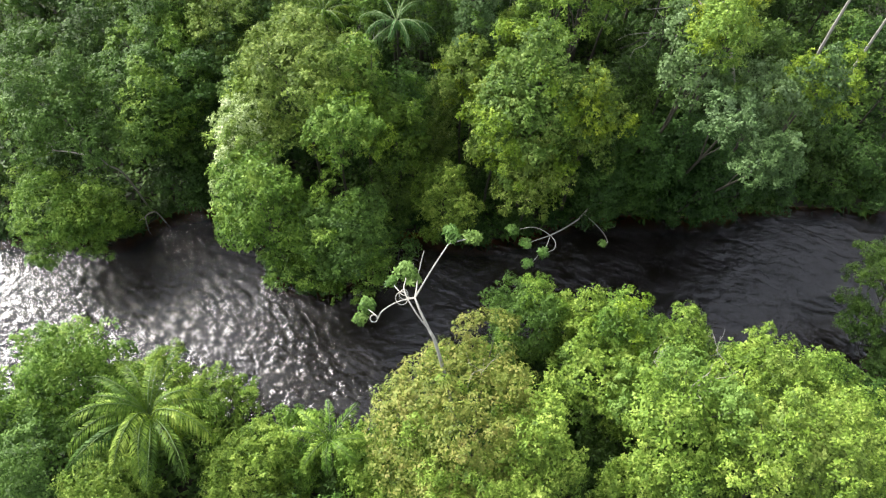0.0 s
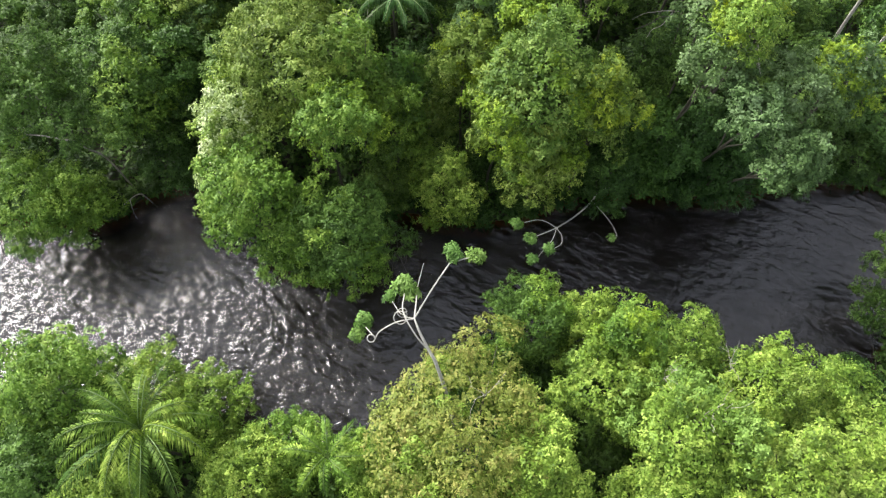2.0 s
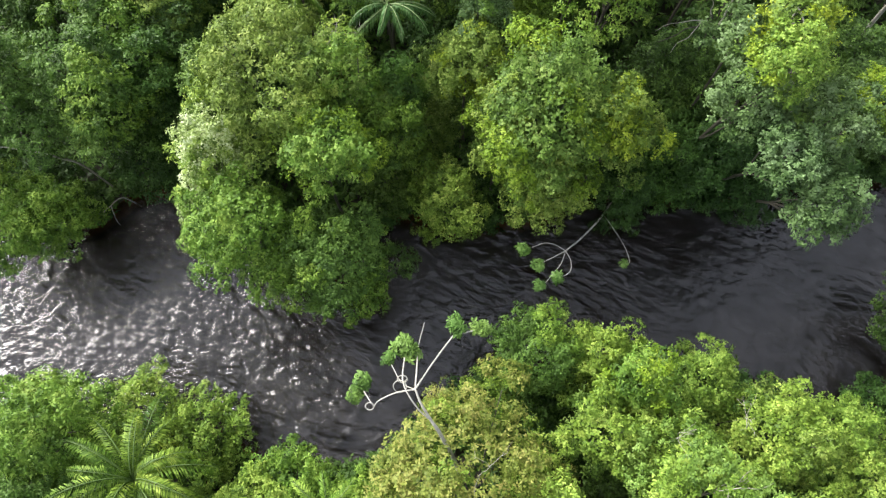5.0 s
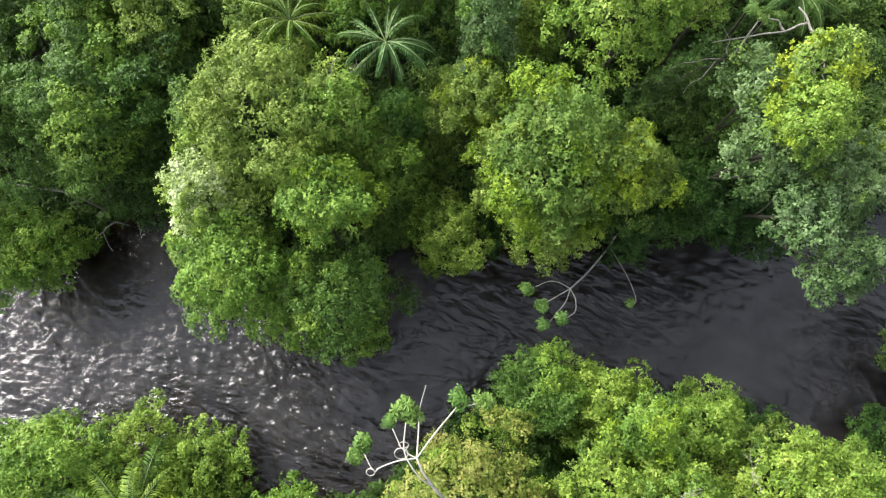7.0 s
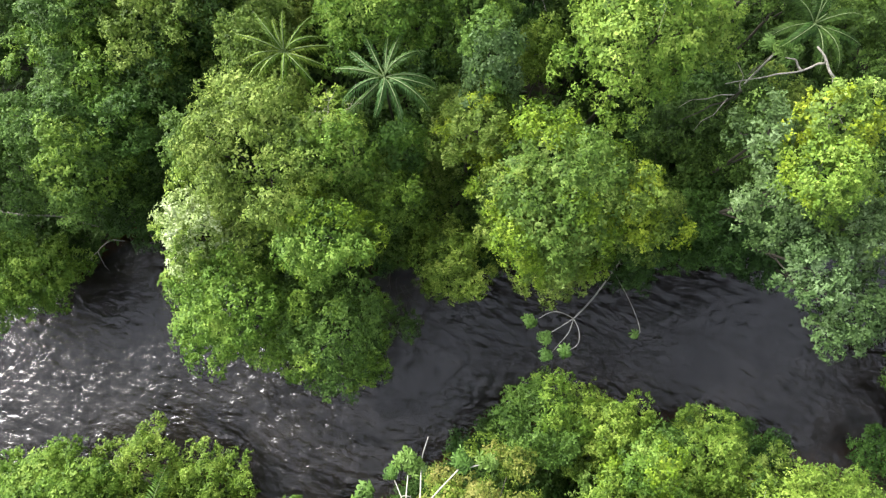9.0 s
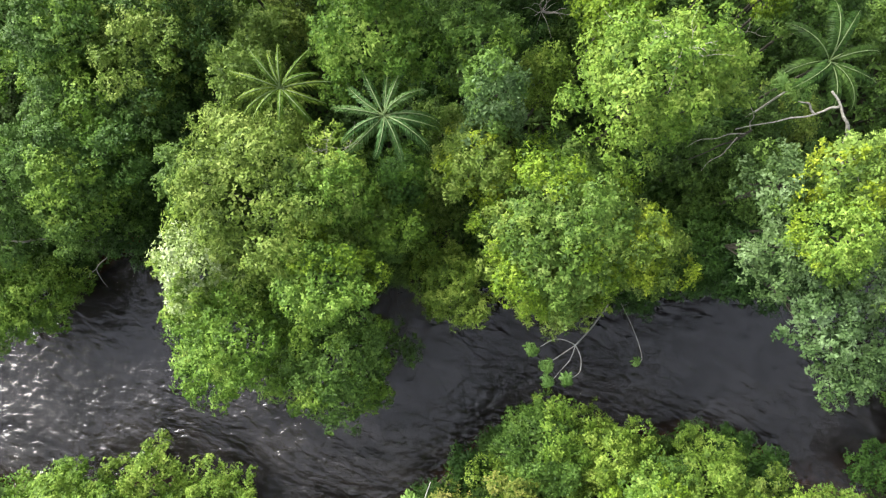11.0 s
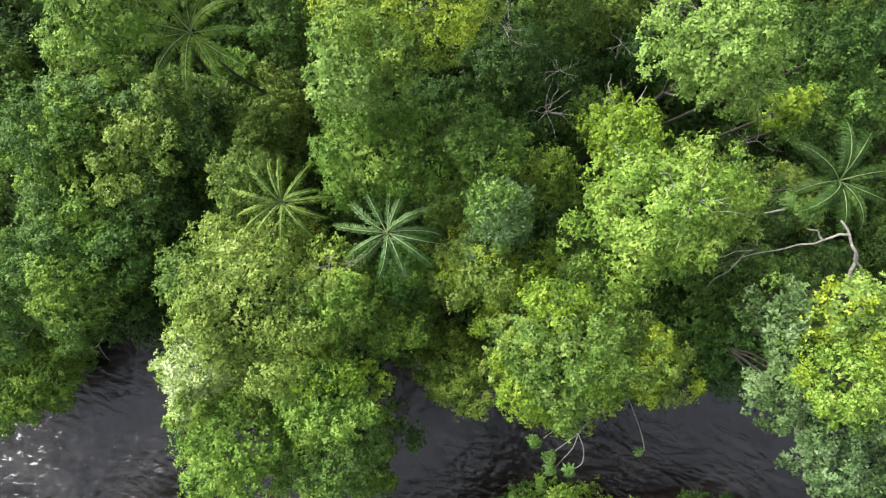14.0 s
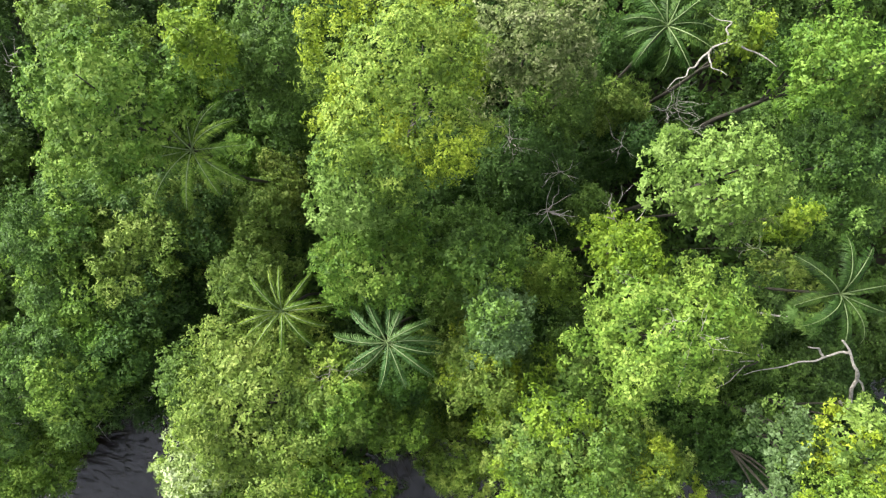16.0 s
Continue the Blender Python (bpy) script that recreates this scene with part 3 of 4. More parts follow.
# ---- palms ----
def rachis_material(name, dark, light):
    m, n, l, b = nodes_of(name)
    geo = n.new("ShaderNodeNewGeometry")
    tx = noise_node(n, l, 5.0, 3, 0.5, geo.outputs["Position"])
    rr = ramp(n, ((0.3, dark), (0.7, light)))
    l.new(tx.outputs["Fac"], rr.inputs["Fac"])
    l.new(rr.outputs["Color"], b.inputs["Base Color"])
    b.inputs["Roughness"].default_value = 0.5
    return m


RACHIS = {
    "pale": rachis_material("palm_rachis_pale", (0.13, 0.20, 0.07), (0.23, 0.30, 0.13)),
    "lime": rachis_material("palm_rachis_lime", (0.14, 0.23, 0.03), (0.24, 0.34, 0.06)),
    "green": rachis_material("palm_rachis_green", (0.06, 0.12, 0.025), (0.12, 0.19, 0.05)),
}


def frond_mesh(rng, length, rise, fall, pairs, blade, droop, leaf, spread=0.8, rib="pale"):
    """A feather leaf along +x: an arching midrib and two rows of leaflets."""
    seg = 14
    a, p, pts, bow = radians(rise), np.zeros(3), [np.zeros(3)], rng.uniform(-0.45, 0.45)
    for i in range(seg):
        k = (i + 0.5) / seg
        ang = a - radians(rise + fall) * k ** 1.3
        p = p + np.array((math.cos(ang), bow * (k - 0.2), math.sin(ang))) * length / seg
        pts.append(p)
    pts = np.array(pts)
    vs, fs, at = [], [], 0
    for i in range(pairs):
        s = 0.12 + 0.87 * i / (pairs - 1)
        q = s * seg
        j = min(int(q), seg - 1)
        c = pts[j] + (pts[j + 1] - pts[j]) * (q - j)
        fwd = pts[j + 1] - pts[j]
        fwd = fwd / np.linalg.norm(fwd)
        up = np.array((-fwd[2], 0, fwd[0]))
        ln = blade * (math.sin(math.pi * (0.16 + 0.80 * s)) ** 0.7)
        for sgn in (-1, 1):
            d = np.array((0, sgn, 0.0)) * spread + fwd * rng.uniform(0.40, 0.70) + up * rng.uniform(-0.1, 0.25)
            d = d / np.linalg.norm(d)
            L = ln * rng.uniform(0.85, 1.1)
            w = 0.080 * L + 0.012
            side = np.cross(d, up)
            side = side / np.linalg.norm(side)
            mid = c + d * L * 0.55 - np.array((0, 0, 1.0)) * L * droop * 0.25
            tip = c + d * L * 0.92 - np.array((0, 0, 1.0)) * L * droop * rng.uniform(0.7, 1.2)
            vs += [c, mid + side * w * 0.5, tip, mid - side * w * 0.5]
            fs.append((at, at + 1, at + 2, at + 3))
            at += 4
    ribs = tube_mesh("frond", pts, np.linspace(0.030, 0.008, seg + 1) * min(length, 4.2) / 3, RACHIS[rib], 4)
    return ribs, mesh_from("leaf_blade", np.array(vs), np.array(fs), [LEAF[leaf]])


def palm(x, y, z, fronds, length, rise=(30, 75), fall=45, blade=0.75, droop=0.8, leaf="palm", seed=1, label="", turn=0.0, pairs=44, spread=0.8, rib="pale", tilt=(0.0, 0.0)):
    """A feather palm: a slim trunk to the crown at height z and separate fronds round it."""
    rng = np.random.default_rng(seed)
    foot = y if on_land(x, y, 0.4) else south_bank(x) - 0.5
    g = ground_height(x, foot)
    root = tagged(new("palm_tree"), label or "slender feather palm with arching green fronds among the crowns", "palm")
    root.location = (x, foot, g)
    PLACED.append((x, y, length * 0.5))
    top = np.array((0, y - foot, z - g))
    part("trunk", tube_mesh("trunk", wander((rng.normal(0, 0.5), 0, -0.3), top, 0.2, rng, 8), np.linspace(0.11, 0.07, 8), BARK, 8), root)
    shapes = []
    for k in range(4):
        rise_k = rise[0] + (rise[1] - rise[0]) * k / 3
        shapes.append(frond_mesh(rng, length * rng.uniform(0.92, 1.08), rise_k, fall + rng.uniform(-8, 8), pairs, blade, droop, leaf if isinstance(leaf, str) else leaf[k], spread, rib))
    for i in range(fronds):
        k = (i * 3 + int(rng.integers(0, 2))) % 4
        ob = part("frond", shapes[k][0], root)
        part("leaf_blade", shapes[k][1], ob)
        s = rng.uniform(0.88, 1.06)
        ob.matrix_local = Matrix.Translation(top) @ Euler((*tilt, 0)).to_matrix().to_4x4() @ Euler((rng.uniform(-0.15, 0.15), 0, radians(turn) + 2 * math.pi * i / fronds + rng.uniform(-0.16, 0.16))).to_matrix().to_4x4() @ Matrix.Diagonal((s, s, s, 1))
    part("spear_leaf", tube_mesh("spear_leaf", [top, top + (0.05, 0.04, length * 0.16), top + (0.1, 0.05, length * 0.32)], (0.06, 0.04, 0.01), RACHIS[rib], 6), root)
    return root


palm(-3.4, 41.4, 17.6, 13, 3.5, (16, 66), 64, 0.50, 1.5, "palm", 3, "feather palm with silvery green arching fronds beside the creek", 10.0, 52, 0.42)
palm(-9.0, 43.1, 17.0, 13, 3.1, (20, 68), 50, 0.46, 1.6, "lime", 4, "feather palm with thin yellowish green fronds", 0.0, 48, 0.34)
palm(19.65, 43.7, 18.7, 9, 3.6, (22, 66), 58, 0.60, 0.8, "dark", 5, "feather palm with broad undivided dark fronds and pale midribs", 20.0, 90, 0.75, "pale")
palm(-12.6, 51.2, 20.2, 11, 3.3, (20, 62), 52, 0.50, 0.8, "fresh", 6, "feather palm half hidden between tall trees", 200, 70, 0.75)
palm(10.9, 57.2, 19.4, 11, 3.2, (25, 60), 56, 0.70, 1.6, "dark", 7, "feather palm with dark green drooping fronds below a dead tree", 0.0, 46, 0.5)
palm(14.4, 48.5, 20.2, 9, 2.7, (35, 65), 46, 0.50, 1.3, "lime", 8, "young feather palm with yellowish fronds under a pale crown")
palm(-18.6, 14.0, 10.2, 20, 6.6, (54, 87), 74, 0.9, 1.15, ("mid", "fresh", "lime", "lime"), 9, "large feather palm with long arching lime-green fronds on the bank", 0.0, 50, 0.8, "green", (-0.36, 0.22))
palm(-6.9, 12.4, 11.2, 8, 3.4, (40, 80), 50, 0.62, 0.7, "fresh", 10, "small fresh green palm among bushes on the bank", 0.0, 44, 0.7, "green")


# ---- pale-stemmed cecropia trees ----
def smooth_line(points, per=6):
    p = [np.array(q, float) for q in points]
    p = [2 * p[0] - p[1]] + p + [2 * p[-1] - p[-2]]
    out = []
    for i in range(1, len(p) - 2):
        for t in np.arange(per) / per:
            out.append(0.5 * (2 * p[i] + (p[i + 1] - p[i - 1]) * t + (2 * p[i - 1] - 5 * p[i] + 4 * p[i + 1] - p[i + 2]) * t * t + (3 * p[i] - p[i - 1] - 3 * p[i + 1] + p[i + 2]) * t ** 3))
    out.append(p[-2])
    return out


def stem(name, points, r0, r1, parent, mat=None, sides=8):
    line = smooth_line(points)
    return part(name, tube_mesh(name, line, np.linspace(r0, r1, len(line)), mat or PALE_BARK, sides), parent)


def umbrella_leaves(rng, spread, count):
    """A tuft of big finger-lobed leaves."""
    vs, at = [], 0
    for i in range(int(count * 1.7)):
        d = ball_dirs(rng, 1, -0.2)[0]
        c = d * spread * 1.15 * rng.uniform(0.35, 1.0) * np.array((1, 1, 0.7))
        nrm = unit((d * 0.6 + np.array((0, 0, 0.9)) + rng.normal(0, 0.2, 3))[None])[0]
        u = unit(np.cross(nrm, (0.4, 0.8, 0.1))[None])[0]
        w = np.cross(nrm, u)
        R = rng.uniform(0.22, 0.42)
        fingers = int(rng.integers(6, 9))
        for k in range(fingers):
            a = 0.6 + k * (2 * math.pi - 1.2) / (fingers - 1) + rng.uniform(-0.16, 0.16)
            e = u * math.cos(a) + w * math.sin(a)
            s = np.cross(nrm, e)
            F = R * rng.uniform(0.7, 1.15)
            tip = c + e * F - nrm * F * rng.uniform(0.1, 0.6)
            mid = c + e * F * 0.62 + nrm * F * rng.uniform(-0.08, 0.08)
            vs += [c + nrm * 0.02, mid + s * F * 0.2, tip, mid - s * F * 0.2]
    return np.array(vs), np.arange(len(vs)).reshape(-1, 4)


def tuft(at, spread, count, parent, seed, leaf="cecropia"):
    v, f = umbrella_leaves(np.random.default_rng(seed), spread, count)
    ob = part("leaf_tuft", mesh_from("leaf_tuft", v, f, [LEAF[leaf]]), parent, "tuft of big lobed green leaves")
    ob.location = at
    return ob


def curl(c, r, turns, rise, tilt=0.6):
    return [(c[0] + r * math.cos(a), c[1] + r * math.sin(a) * math.cos(tilt), c[2] + r * math.sin(a) * math.sin(tilt) + rise * a) for a in np.linspace(0, turns * 2 * math.pi, int(turns * 8) + 1)]


cec = tagged(new("cecropia_tree"), "leaning cecropia with bare white looping branches and leaf tufts", "tree")
cec.location = (1.2, 13.6, ground_height(1.2, 13.6))
o = np.array(cec.location)
P = lambda *q: [np.array(v) - o for v in q]
stem("trunk", P((1.2, 13.6, 0.2), (0.9, 14.2, 6), (0.3, 15.4, 12), (-0.41, 16.57, 16.2), (-0.8, 17.1, 17.1), (-1.3, 17.9, 17.9), (-1.6, 18.6, 18.2)), 0.15, 0.05, cec)
stem("branch", P((-1.6, 18.6, 18.2), (-0.7, 19.8, 19.2), (0.31, 21.0, 20.2), (0.55, 21.3, 20.35)), 0.045, 0.03, cec)
stem("branch", P((0.31, 21.0, 20.2), (0.9, 21.15, 20.3), (1.6, 21.3, 20.3)), 0.045, 0.03, cec)
stem("branch", P((-1.6, 18.6, 18.2), (-1.55, 19.8, 17.3), (-1.5, 21.0, 16.6), (-1.15, 22.2, 17.3)), 0.045, 0.02, cec)
stem("branch", P((-0.8, 17.1, 17.1), (-1.5, 17.7, 18.0), (-2.2, 18.9, 18.4), (-2.2, 20.3, 17.4)), 0.045, 0.028, cec)
stem("branch", P((-1.6, 18.6, 18.2), (-2.6, 18.45, 18.0), (-3.5, 18.1, 17.5), *curl((-4.0, 17.85, 17.0), 0.22, 1.2, 0.01), (-4.4, 18.7, 16.4)), 0.035, 0.02, cec)
stem("branch", P((-1.6, 18.6, 18.2), *curl((-2.4, 18.8, 17.9), 0.34, 1.25, -0.05), (-2.9, 20.0, 17.0)), 0.028, 0.02, cec)
stem("branch", P((-2.2, 18.9, 18.4), *curl((-2.3, 19.2, 17.6), 0.26, 1.1, -0.06, 0.9)), 0.025, 0.015, cec)
for i, (q, s, k) in enumerate((((0.5, 21.5, 20.5), 0.50, 12), ((1.7, 21.4, 20.3), 0.45, 11), ((-2.2, 21.0, 17.0), 0.55, 13), ((-3.0, 20.4, 16.9), 0.35, 7), ((-1.7, 20.6, 16.7), 0.45, 8), ((-4.6, 19.2, 16.0), 0.50, 13), ((-4.9, 18.5, 15.6), 0.40, 8))):
    tuft(np.array(q) - o, s, k, cec, 70 + i)

cec2 = tagged(new("cecropia_tree"), "thin white-stemmed cecropia leaning far over the river", "tree")
cec2.location = (15.6, north_bank(15.6) + 0.8, ground_height(15.6, north_bank(15.6) + 0.8))
o = np.array(cec2.location)
stem("trunk", P((15.6, north_bank(15.6) + 0.8, 0.3), (14.2, 35.0, 3.6), (12.1, 32.9, 6.0), (11.2, 31.7, 6.7), (10.6, 31.0, 6.9), (9.3, 29.6, 7.9), (8.06, 28.5, 8.7)), 0.09, 0.045, cec2)
stem("branch", P((8.06, 28.5, 8.7), (7.3, 28.85, 9.0), (6.58, 28.9, 9.2), (5.7, 28.5, 9.6)), 0.03, 0.02, cec2)
stem("branch", P((8.06, 28.5, 8.7), (7.2, 28.0, 9.0), (6.5, 27.6, 9.25)), 0.035, 0.02, cec2)
stem("branch", P((8.06, 28.5, 8.7), (7.7, 27.6, 8.7), (7.1, 26.9, 8.6), (6.6, 26.3, 8.5)), 0.03, 0.018, cec2)
stem("branch", P((8.06, 28.5, 8.7), (8.3, 27.7, 9.1), (8.15, 26.9, 9.5), (7.6, 26.5, 9.6)), 0.03, 0.02, cec2)
stem("branch", P((11.2, 31.7, 6.7), (11.7, 30.2, 7.7), (12.05, 28.7, 8.7), (12.15, 27.6, 9.2), (11.8, 27.5, 9.3)), 0.03, 0.018, cec2)
for i, (q, s, k) in enumerate((((5.2, 28.3, 9.8), 0.38, 9), ((6.0, 27.3, 9.6), 0.38, 8), ((6.2, 26.2, 8.6), 0.30, 6), ((7.3, 26.4, 9.7), 0.32, 8), ((11.75, 27.45, 9.35), 0.18, 3))):
    tuft(np.array(q) - o, s, k, cec2, 90 + i)


def young_cecropia(x, y, z, spots, seed, label):
    """A slim pale stem with a few tufts of big lobed leaves at its top."""
    ob = tagged(new("cecropia_tree"), label, "tree")
    ob.location = (x, y, ground_height(x, y))
    top = np.array((0, 0, z - ob.location[2] - 0.9))
    stem("trunk", [np.array((0.3, 0.2, -0.3)), np.array((0.2, -0.1, top[2] * 0.6)), top], 0.09, 0.05, ob)
    for i, (dx, dy, dz, s, k) in enumerate(spots):
        q = np.array((dx, dy, z - ob.location[2] + dz))
        stem("branch", [top, (top + q) / 2 + np.array((0, 0, 0.12)), q], 0.035, 0.02, ob)
        tuft(q, s, k, ob, seed + i)
    return ob


young_cecropia(17.8, 42.4, 18.7, ((0.0, 0.0, 0.0, 0.5, 12), (0.5, -0.5, -0.1, 0.35, 7), (-0.6, 0.3, -0.1, 0.35, 7), (1.0, 0.0, -0.3, 0.3, 5)), 300, "young cecropia with lobed leaf tufts below a palm")


# ---- dead wood ----
def dead_tree(label, lines, r=0.12, name="dead_tree", category="dead tree", foot_bark=None):
    """Bare grey wood: the first line is the trunk from the ground, the others are branches."""
    x, y, _ = lines[0][0]
    ob = tagged(new(name), label, category)
    ob.location = (x, y, ground_height(x, y))
    o = np.array(ob.location)
    kink = np.random.default_rng(int(abs(x * 57 + y * 13) * 10))
    for i, line in enumerate(lines):
        pts = [np.array(q) - o for q in line]
        for a, b2 in reversed(list(enumerate(zip(pts[:-1], pts[1:])))):      # crooked, with small kinks
            gap = np.linalg.norm(b2[1] - b2[0])
            if 0.25 < gap < 4:
                pts.insert(a + 1, (b2[0] + b2[1]) / 2 + kink.normal(0, 0.07 * gap, 3))
        if i == 0:
            pts[0][2] = -0.3
        stem("trunk" if i == 0 else "branch", pts, r if i == 0 else r * 0.6, r * 0.45 if i == 0 else r * 0.16, ob, (foot_bark or DEAD_BARK) if i == 0 else DEAD_BARK, 7)
    return ob


dead_tree("leaning dead tree with a forked bare whitish trunk", (
    ((27.0, 37.6, 1), (23.6, 37.2, 10), (20.17, 37.84, 18.24), (19.7, 39.06, 19.56), (19.51, 40.06, 20.41), (19.23, 40.57, 20.51), (18.66, 41.61, 20.7)),
    ((19.51, 40.06, 20.41), (20.08, 39.35, 19.75), (20.36, 38.5, 19.09), (21.21, 37.36, 18.24)),
    ((19.23, 40.95, 20.32), (18.95, 40.95, 20.04), (18.19, 40.67, 19.85), (16.96, 40.48, 19.94), (15.64, 40.2, 20.04), (14.13, 39.91, 20.13)),
    ((18.19, 40.67, 19.85), (17.81, 41.14, 20.13), (17.25, 41.24, 20.22))), 0.12)
dead_tree("dead tree top with crooked white bare branches", (
    ((19.4, 60.4, 1), (17.0, 58.6, 9), (13.6, 56.2, 18.0), (12.6, 55.6, 20.3)),
    ((12.6, 55.6, 20.3), (11.9, 54.9, 20.4), (11.4, 54.4, 20.5), (10.5, 53.8, 20.5)),
    ((12.6, 55.6, 20.3), (12.6, 55.1, 20.5), (12.7, 54.8, 20.5), (13.4, 54.4, 20.6)),
    ((12.6, 55.6, 20.3), (13.0, 55.9, 20.5), (13.4, 56.0, 20.6), (13.9, 56.1, 20.6)),
    ((13.4, 56.0, 20.6), (13.3, 56.6, 20.8), (13.5, 56.9, 20.9), (12.4, 57.3, 21.0)),
    ((13.9, 56.1, 20.6), (14.8, 55.4, 20.8), (15.6, 54.7, 21.0))), 0.10)
dead_tree("dead sapling with thin forked grey twigs", (
    ((8.9, 47.2, 1), (8.8, 47.0, 12), (8.5, 47.0, 19.6)),
    ((8.5, 47.0, 19.6), (8.0, 47.5, 20.1), (7.6, 48.3, 20.5), (7.7, 48.8, 20.8)),
    ((8.5, 47.0, 19.6), (9.0, 47.5, 20.3), (9.4, 48.2, 20.8)),
    ((8.0, 47.5, 20.1), (7.4, 47.7, 20.3))), 0.07)
TWIGS = [((5.6, 48.3, 1), (5.6, 48.4, 9), (5.6, 48.4, 14.2))]
rt = np.random.default_rng(12)
for i in range(13):
    d = ball_dirs(rt, 1, 0.15)[0]
    m = np.array((5.6, 48.4, 14.0)) + d * 0.8
    TWIGS.append(((5.6, 48.4, 13.6), tuple(m), tuple(m + d * rt.uniform(0.5, 1.1) + rt.normal(0, 0.2, 3))))
dead_tree("bare dead bush with radiating grey twigs", TWIGS, 0.04)
TWIGS = [((14.0, 13.6, 1), (14.1, 13.5, 10), (14.0, 13.6, 15.5), (14.1, 13.8, 19.0))]
for i in range(12):
    k = rt.uniform(15.5, 18.6)
    d = ball_dirs(rt, 1, 0.1)[0] * np.array((1, 1, 0.8))
    TWIGS.append(((14.0, 13.6, k), tuple(np.array((14.0, 13.6, k + 0.2)) + d * 0.7), tuple(np.array((14.0, 13.6, k + 0.6)) + d * rt.uniform(1.2, 1.9))))
dead_tree("bare pale sapling standing out of lime-green bushes", TWIGS, 0.04)
dead_tree("dead branch with pale wood sticking out over the bank", (
    ((-26.2, 36.0, 1), (-26.4, 35.9, 6), (-27.3, 35.5, 9.0), (-29.6, 35.8, 9.4), (-30.8, 35.9, 9.5), (-31.6, 36.5, 9.8)),
    ((-30.8, 35.9, 9.5), (-31.3, 35.6, 9.3))), 0.08)
dead_tree("thin bare driftwood twig hanging over the water", (
    ((-24.8, 35.2, 1), (-25.0, 34.6, 2.5), (-25.5, 33.9, 2.8), (-26.2, 33.3, 2.2)),
    ((-25.5, 33.9, 2.8), (-25.3, 33.2, 2.4), (-25.0, 32.6, 2.0))), 0.06)


dead_tree("thin grey fallen branches caught between two crowns", (
    ((17.2, 40.8, 1), (16.8, 40.7, 10), (16.0, 40.4, 17.5), (14.3, 39.6, 17.7), (12.7, 38.9, 17.4)),
    ((15.7, 40.2, 17.6), (14.0, 39.9, 17.9), (12.5, 39.5, 17.6)),
    ((15.2, 40.0, 17.7), (14.4, 39.1, 17.5), (13.4, 38.3, 17.2)),
    ((16.0, 40.4, 17.5), (15.9, 41.0, 18.2), (15.4, 41.7, 18.6))), 0.06, foot_bark=BARK)


def bare_twigs(x, y, z, size, count, seed, label="bare grey sapling with thin crooked twigs between leafy crowns", low=0.1):
    """A thin dead stem that ends in a spray of forked bare twigs at height z."""
    rt = np.random.default_rng(seed)
    lines = [((x, y, 1), (x + rt.normal(0, 0.2), y + rt.normal(0, 0.2), z * 0.6), (x, y, z - size * 0.5))]
    for i in range(count):
        d = ball_dirs(rt, 1, low)[0]
        s = np.array((x, y, z - size * rt.uniform(0.3, 0.9)))
        m = s + d * size * rt.uniform(0.4, 0.6) + rt.normal(0, 0.08, 3)
        e = m + (d + rt.normal(0, 0.35, 3)) * size * rt.uniform(0.4, 0.7)
        lines.append((tuple(s), tuple(m), tuple(e)))
        lines.append((tuple(m), tuple(m + (d + rt.normal(0, 0.6, 3)) * size * rt.uniform(0.2, 0.4))))
    return dead_tree(label, lines, 0.024, foot_bark=BARK)


bare_twigs(11.8, 53.7, 17.0, 1.3, 7, 200)
bare_twigs(9.8, 52.0, 15.0, 1.3, 6, 201)
bare_twigs(3.2, 52.1, 18.0, 1.4, 6, 202)
bare_twigs(20.3, 49.3, 19.0, 1.2, 7, 203)
bare_twigs(16.4, 46.1, 17.0, 1.5, 5, 204)
bare_twigs(-6.5, 39.7, 18.0, 1.2, 5, 205)
bare_twigs(-5.4, 39.9, 17.5, 1.3, 6, 206)
bare_twigs(-19.9, 54.9, 23.0, 1.2, 5, 207)
bare_twigs(3.4, 52.2, 15.8, 1.7, 8, 221)
bare_twigs(9.0, 48.2, 16.2, 1.6, 8, 223)
bare_twigs(12.3, 53.9, 16.8, 1.6, 8, 225)
bare_twigs(13.1, 52.7, 16.6, 1.3, 7, 226)
bare_twigs(6.3, 50.6, 15.0, 1.4, 7, 227)
bare_twigs(10.2, 42.4, 25.8, 1.4, 5, 209)
bare_twigs(2.2, 14.8, 17.4, 1.6, 4, 210)
bare_twigs(-1.5, 53.5, 17.0, 1.2, 5, 211)
bare_twigs(8.4, 44.8, 22.3, 1.0, 4, 212)
bare_twigs(9.3, 43.1, 25.5, 1.0, 4, 213)
bare_twigs(12.6, 16.2, 15.5, 1.4, 5, 214)
bare_twigs(16.9, 17.3, 14.5, 1.4, 5, 215)


# dark driftwood caught at the foot of the point
rt = np.random.default_rng(31)
drift = tagged(new("driftwood"), "tangle of dark wet driftwood branches in the shallow water", "driftwood")
drift.location = (-3.6, 30.9, 0.0)
for i in range(14):
    a = rt.uniform(-0.4, 1.9)
    s = np.array((rt.uniform(-0.9, 1.2), rt.uniform(-1.4, 1.6), rt.uniform(-0.05, 0.15)))
    e = s + np.array((math.cos(a), -math.sin(a), 0.05)) * rt.uniform(0.8, 2.2)
    part("branch", tube_mesh("branch", wander(s, e, 0.12, rt, 6), np.linspace(0.05, 0.015, 6), BARK, 6), drift)


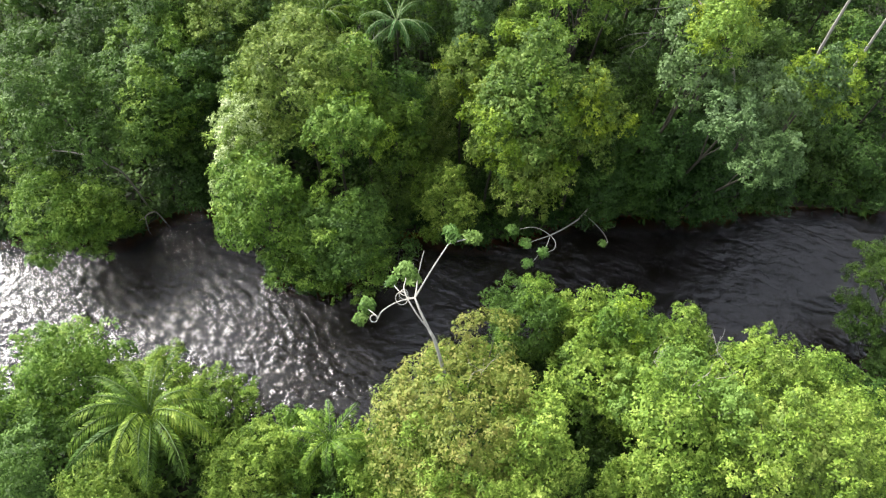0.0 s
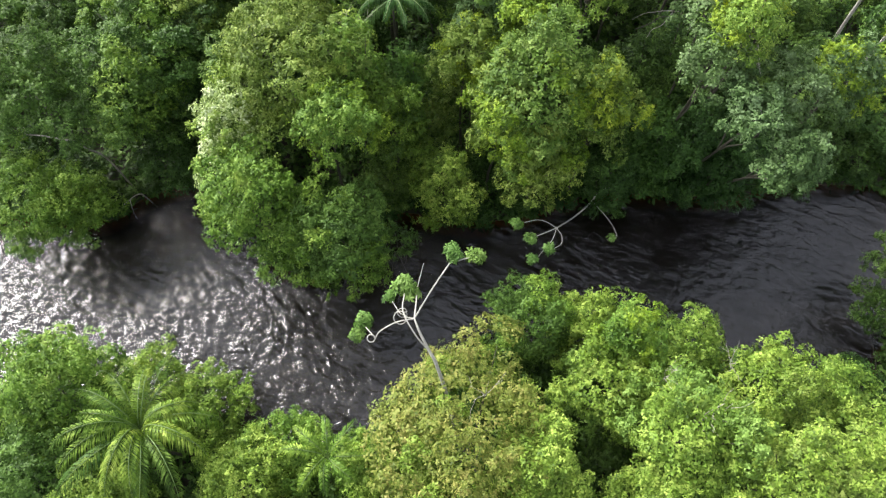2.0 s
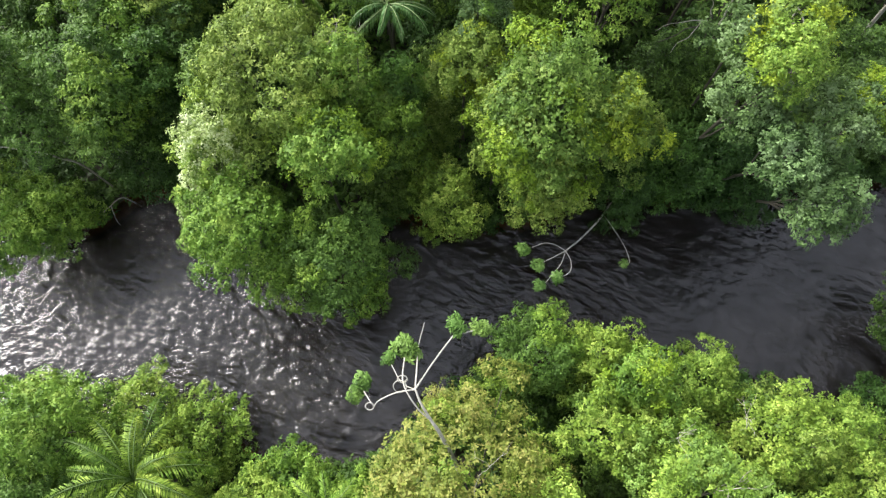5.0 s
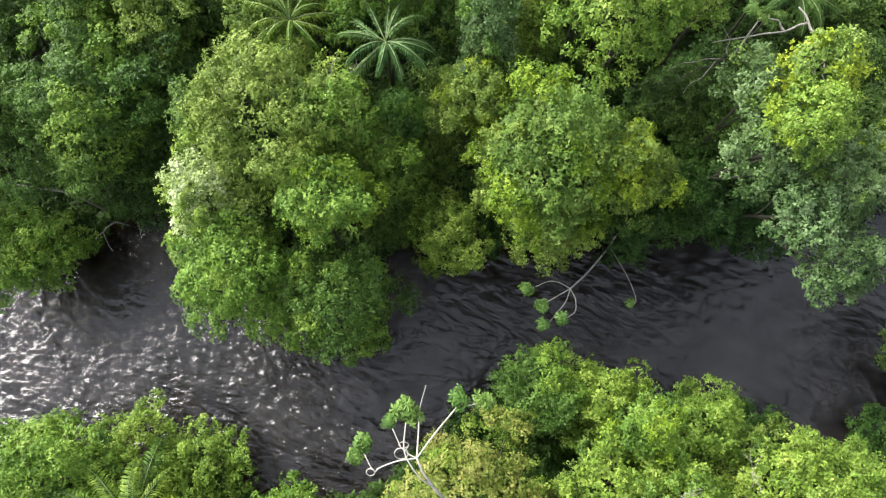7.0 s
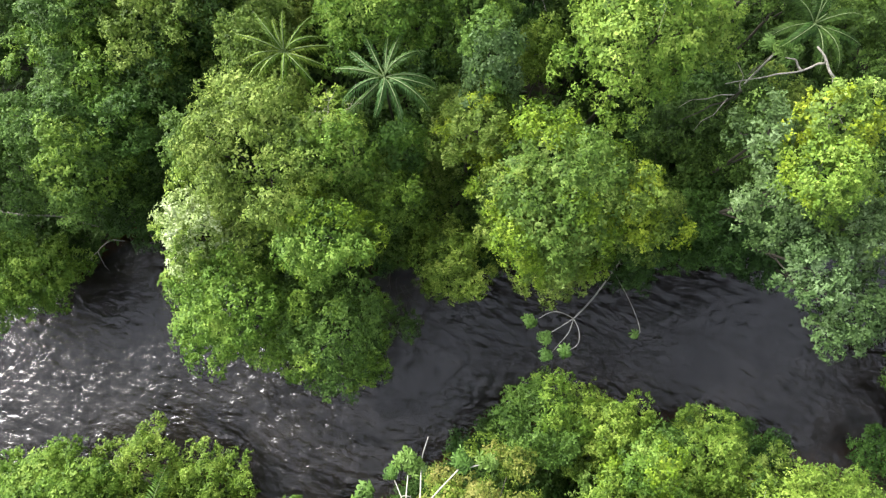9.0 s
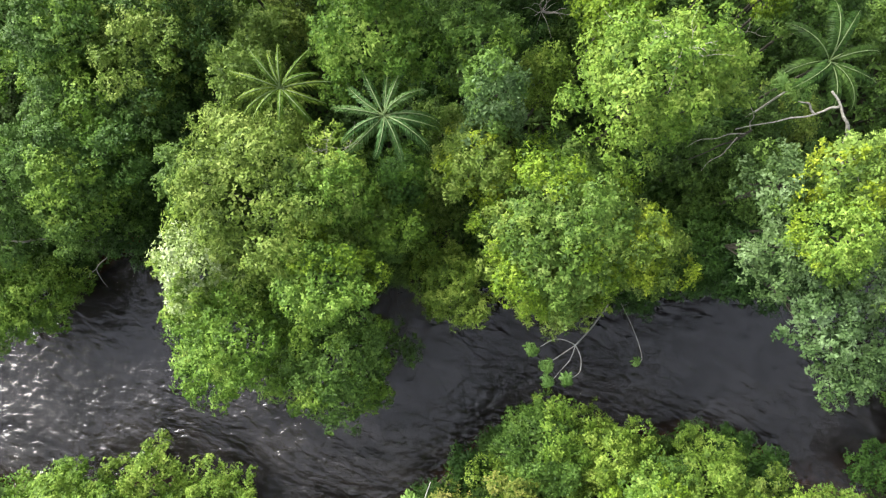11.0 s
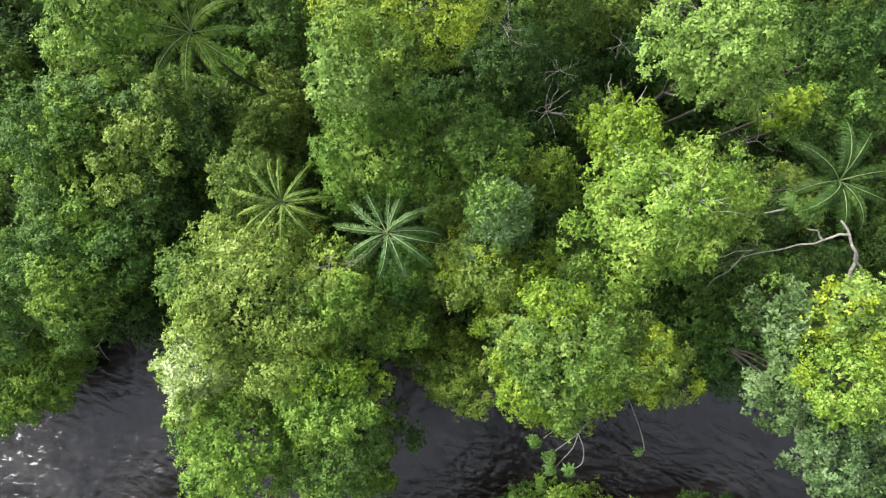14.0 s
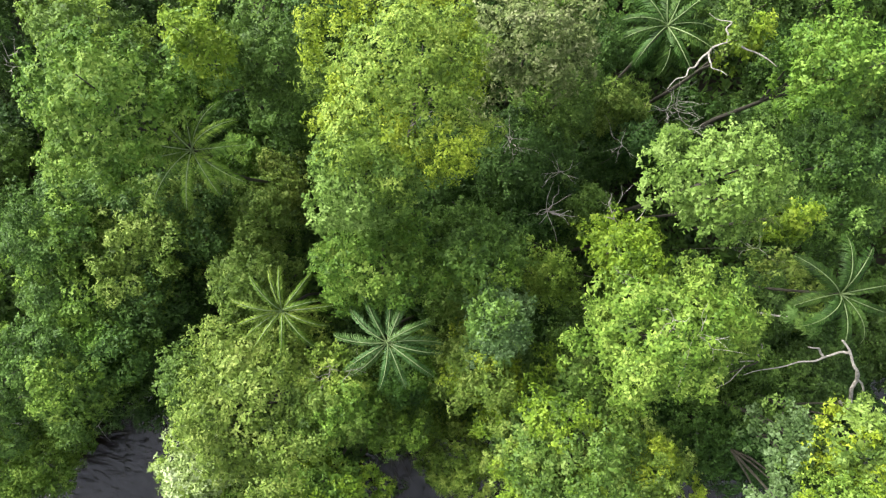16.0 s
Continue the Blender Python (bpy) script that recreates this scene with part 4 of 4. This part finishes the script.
# ---- lower growth that fills the forest between the named trees ----
rng = np.random.default_rng(5)
MODELS = []
# mostly the dark leaf, so that gaps between crowns look shaded
for i, (kind, second, h, r) in enumerate((("dark", "mid", 12, 3.1), ("dark", "mid", 10, 2.8), ("dark", "olive", 11, 3.0), ("mid", "dark", 13, 3.2), ("dark", "", 6, 2.3), ("dark", "mid", 5, 2.1))):
    MODELS.append((tree(-3 + 8 * (i - 2.5), 66, h, h * 0.35, r, kind, second, 0.4, seed=50 + i, leaf=0.26 if i < 4 else 0.29, dens=2.2 if i < 4 else 1.5, clump=1.45, group="understorey trees"), r, h))
count = 0
for gyy in np.arange(0, 68, 4.0):
    for gxx in np.arange(-42, 43, 4.0):
        x, y = gxx + rng.uniform(-1.4, 1.4), gyy + rng.uniform(-1.4, 1.4)
        if not on_land(x, y, 0.9) or abs(x) > 14 + 0.75 * (y + 10) * (y < 20) + 40 * (y >= 20):
            continue
        k = int(rng.integers(0, 6))
        s = rng.uniform(0.68, 1.0)
        close = min(math.hypot(x - a, y - b) / r for a, b, r in PLACED)
        if close < (0.62 if y > 30 else 0.42):
            continue
        if close < 1.1:
            k = 4 + k % 2
        ob, r, h = MODELS[k]
        copy_thing(ob, pose(x, y, ground_height(x, y), 0, 0, rng.uniform(0, 360)) @ Matrix.Diagonal((s, s, s * rng.uniform(0.9, 1.2), 1)))
        PLACED.append((x, y, r * s * 0.9))
        count += 1

# low shrubs along the waterline
for bank, sgn in ((north_bank, 1), (south_bank, -1)):
    for x in np.arange(-39, 40, 2.1):
        x = x + rng.uniform(-0.6, 0.6)
        y = bank(x) + sgn * rng.uniform(0.1, 0.9)
        ob, r, h = MODELS[4 + int(rng.integers(0, 2))]
        s = rng.uniform(0.36, 0.62)
        if (sgn < 0 and 25 < x < 33) or math.hypot(x + 20, y - 18) < 3:
            continue
        copy_thing(ob, pose(x, y, ground_height(x, y), 0, 0, rng.uniform(0, 360)) @ Matrix.Diagonal((s * 1.15, s * 1.15, s * 0.85, 1)))

# ferns and seedlings on the forest floor
ru = np.random.default_rng(77)
spots = []
while len(spots) < 17000:
    x, y = ru.uniform(-42, 42), ru.uniform(0, 68)
    if on_land(x, y, -0.15) and not (24.5 < x < 32.5 and 14 < y < 20):
        spots.append((x, y, ground_height(x, y) + ru.uniform(0.1, 0.9)))
spots = np.array(spots)
up = unit(np.array([[0, 0, 1.0]]) + ru.normal(0, 0.25, (len(spots), 3)))
v, f = leaves(ru, spots, up, 0.75, 0.34, 5)
tagged(new("undergrowth", mesh_from("undergrowth", v, f, [LEAF["dark"], LEAF["mid"]], ru.integers(0, 2, len(f)))), "low dark green ferns and seedlings covering the forest floor", "undergrowth", kind="stuff")
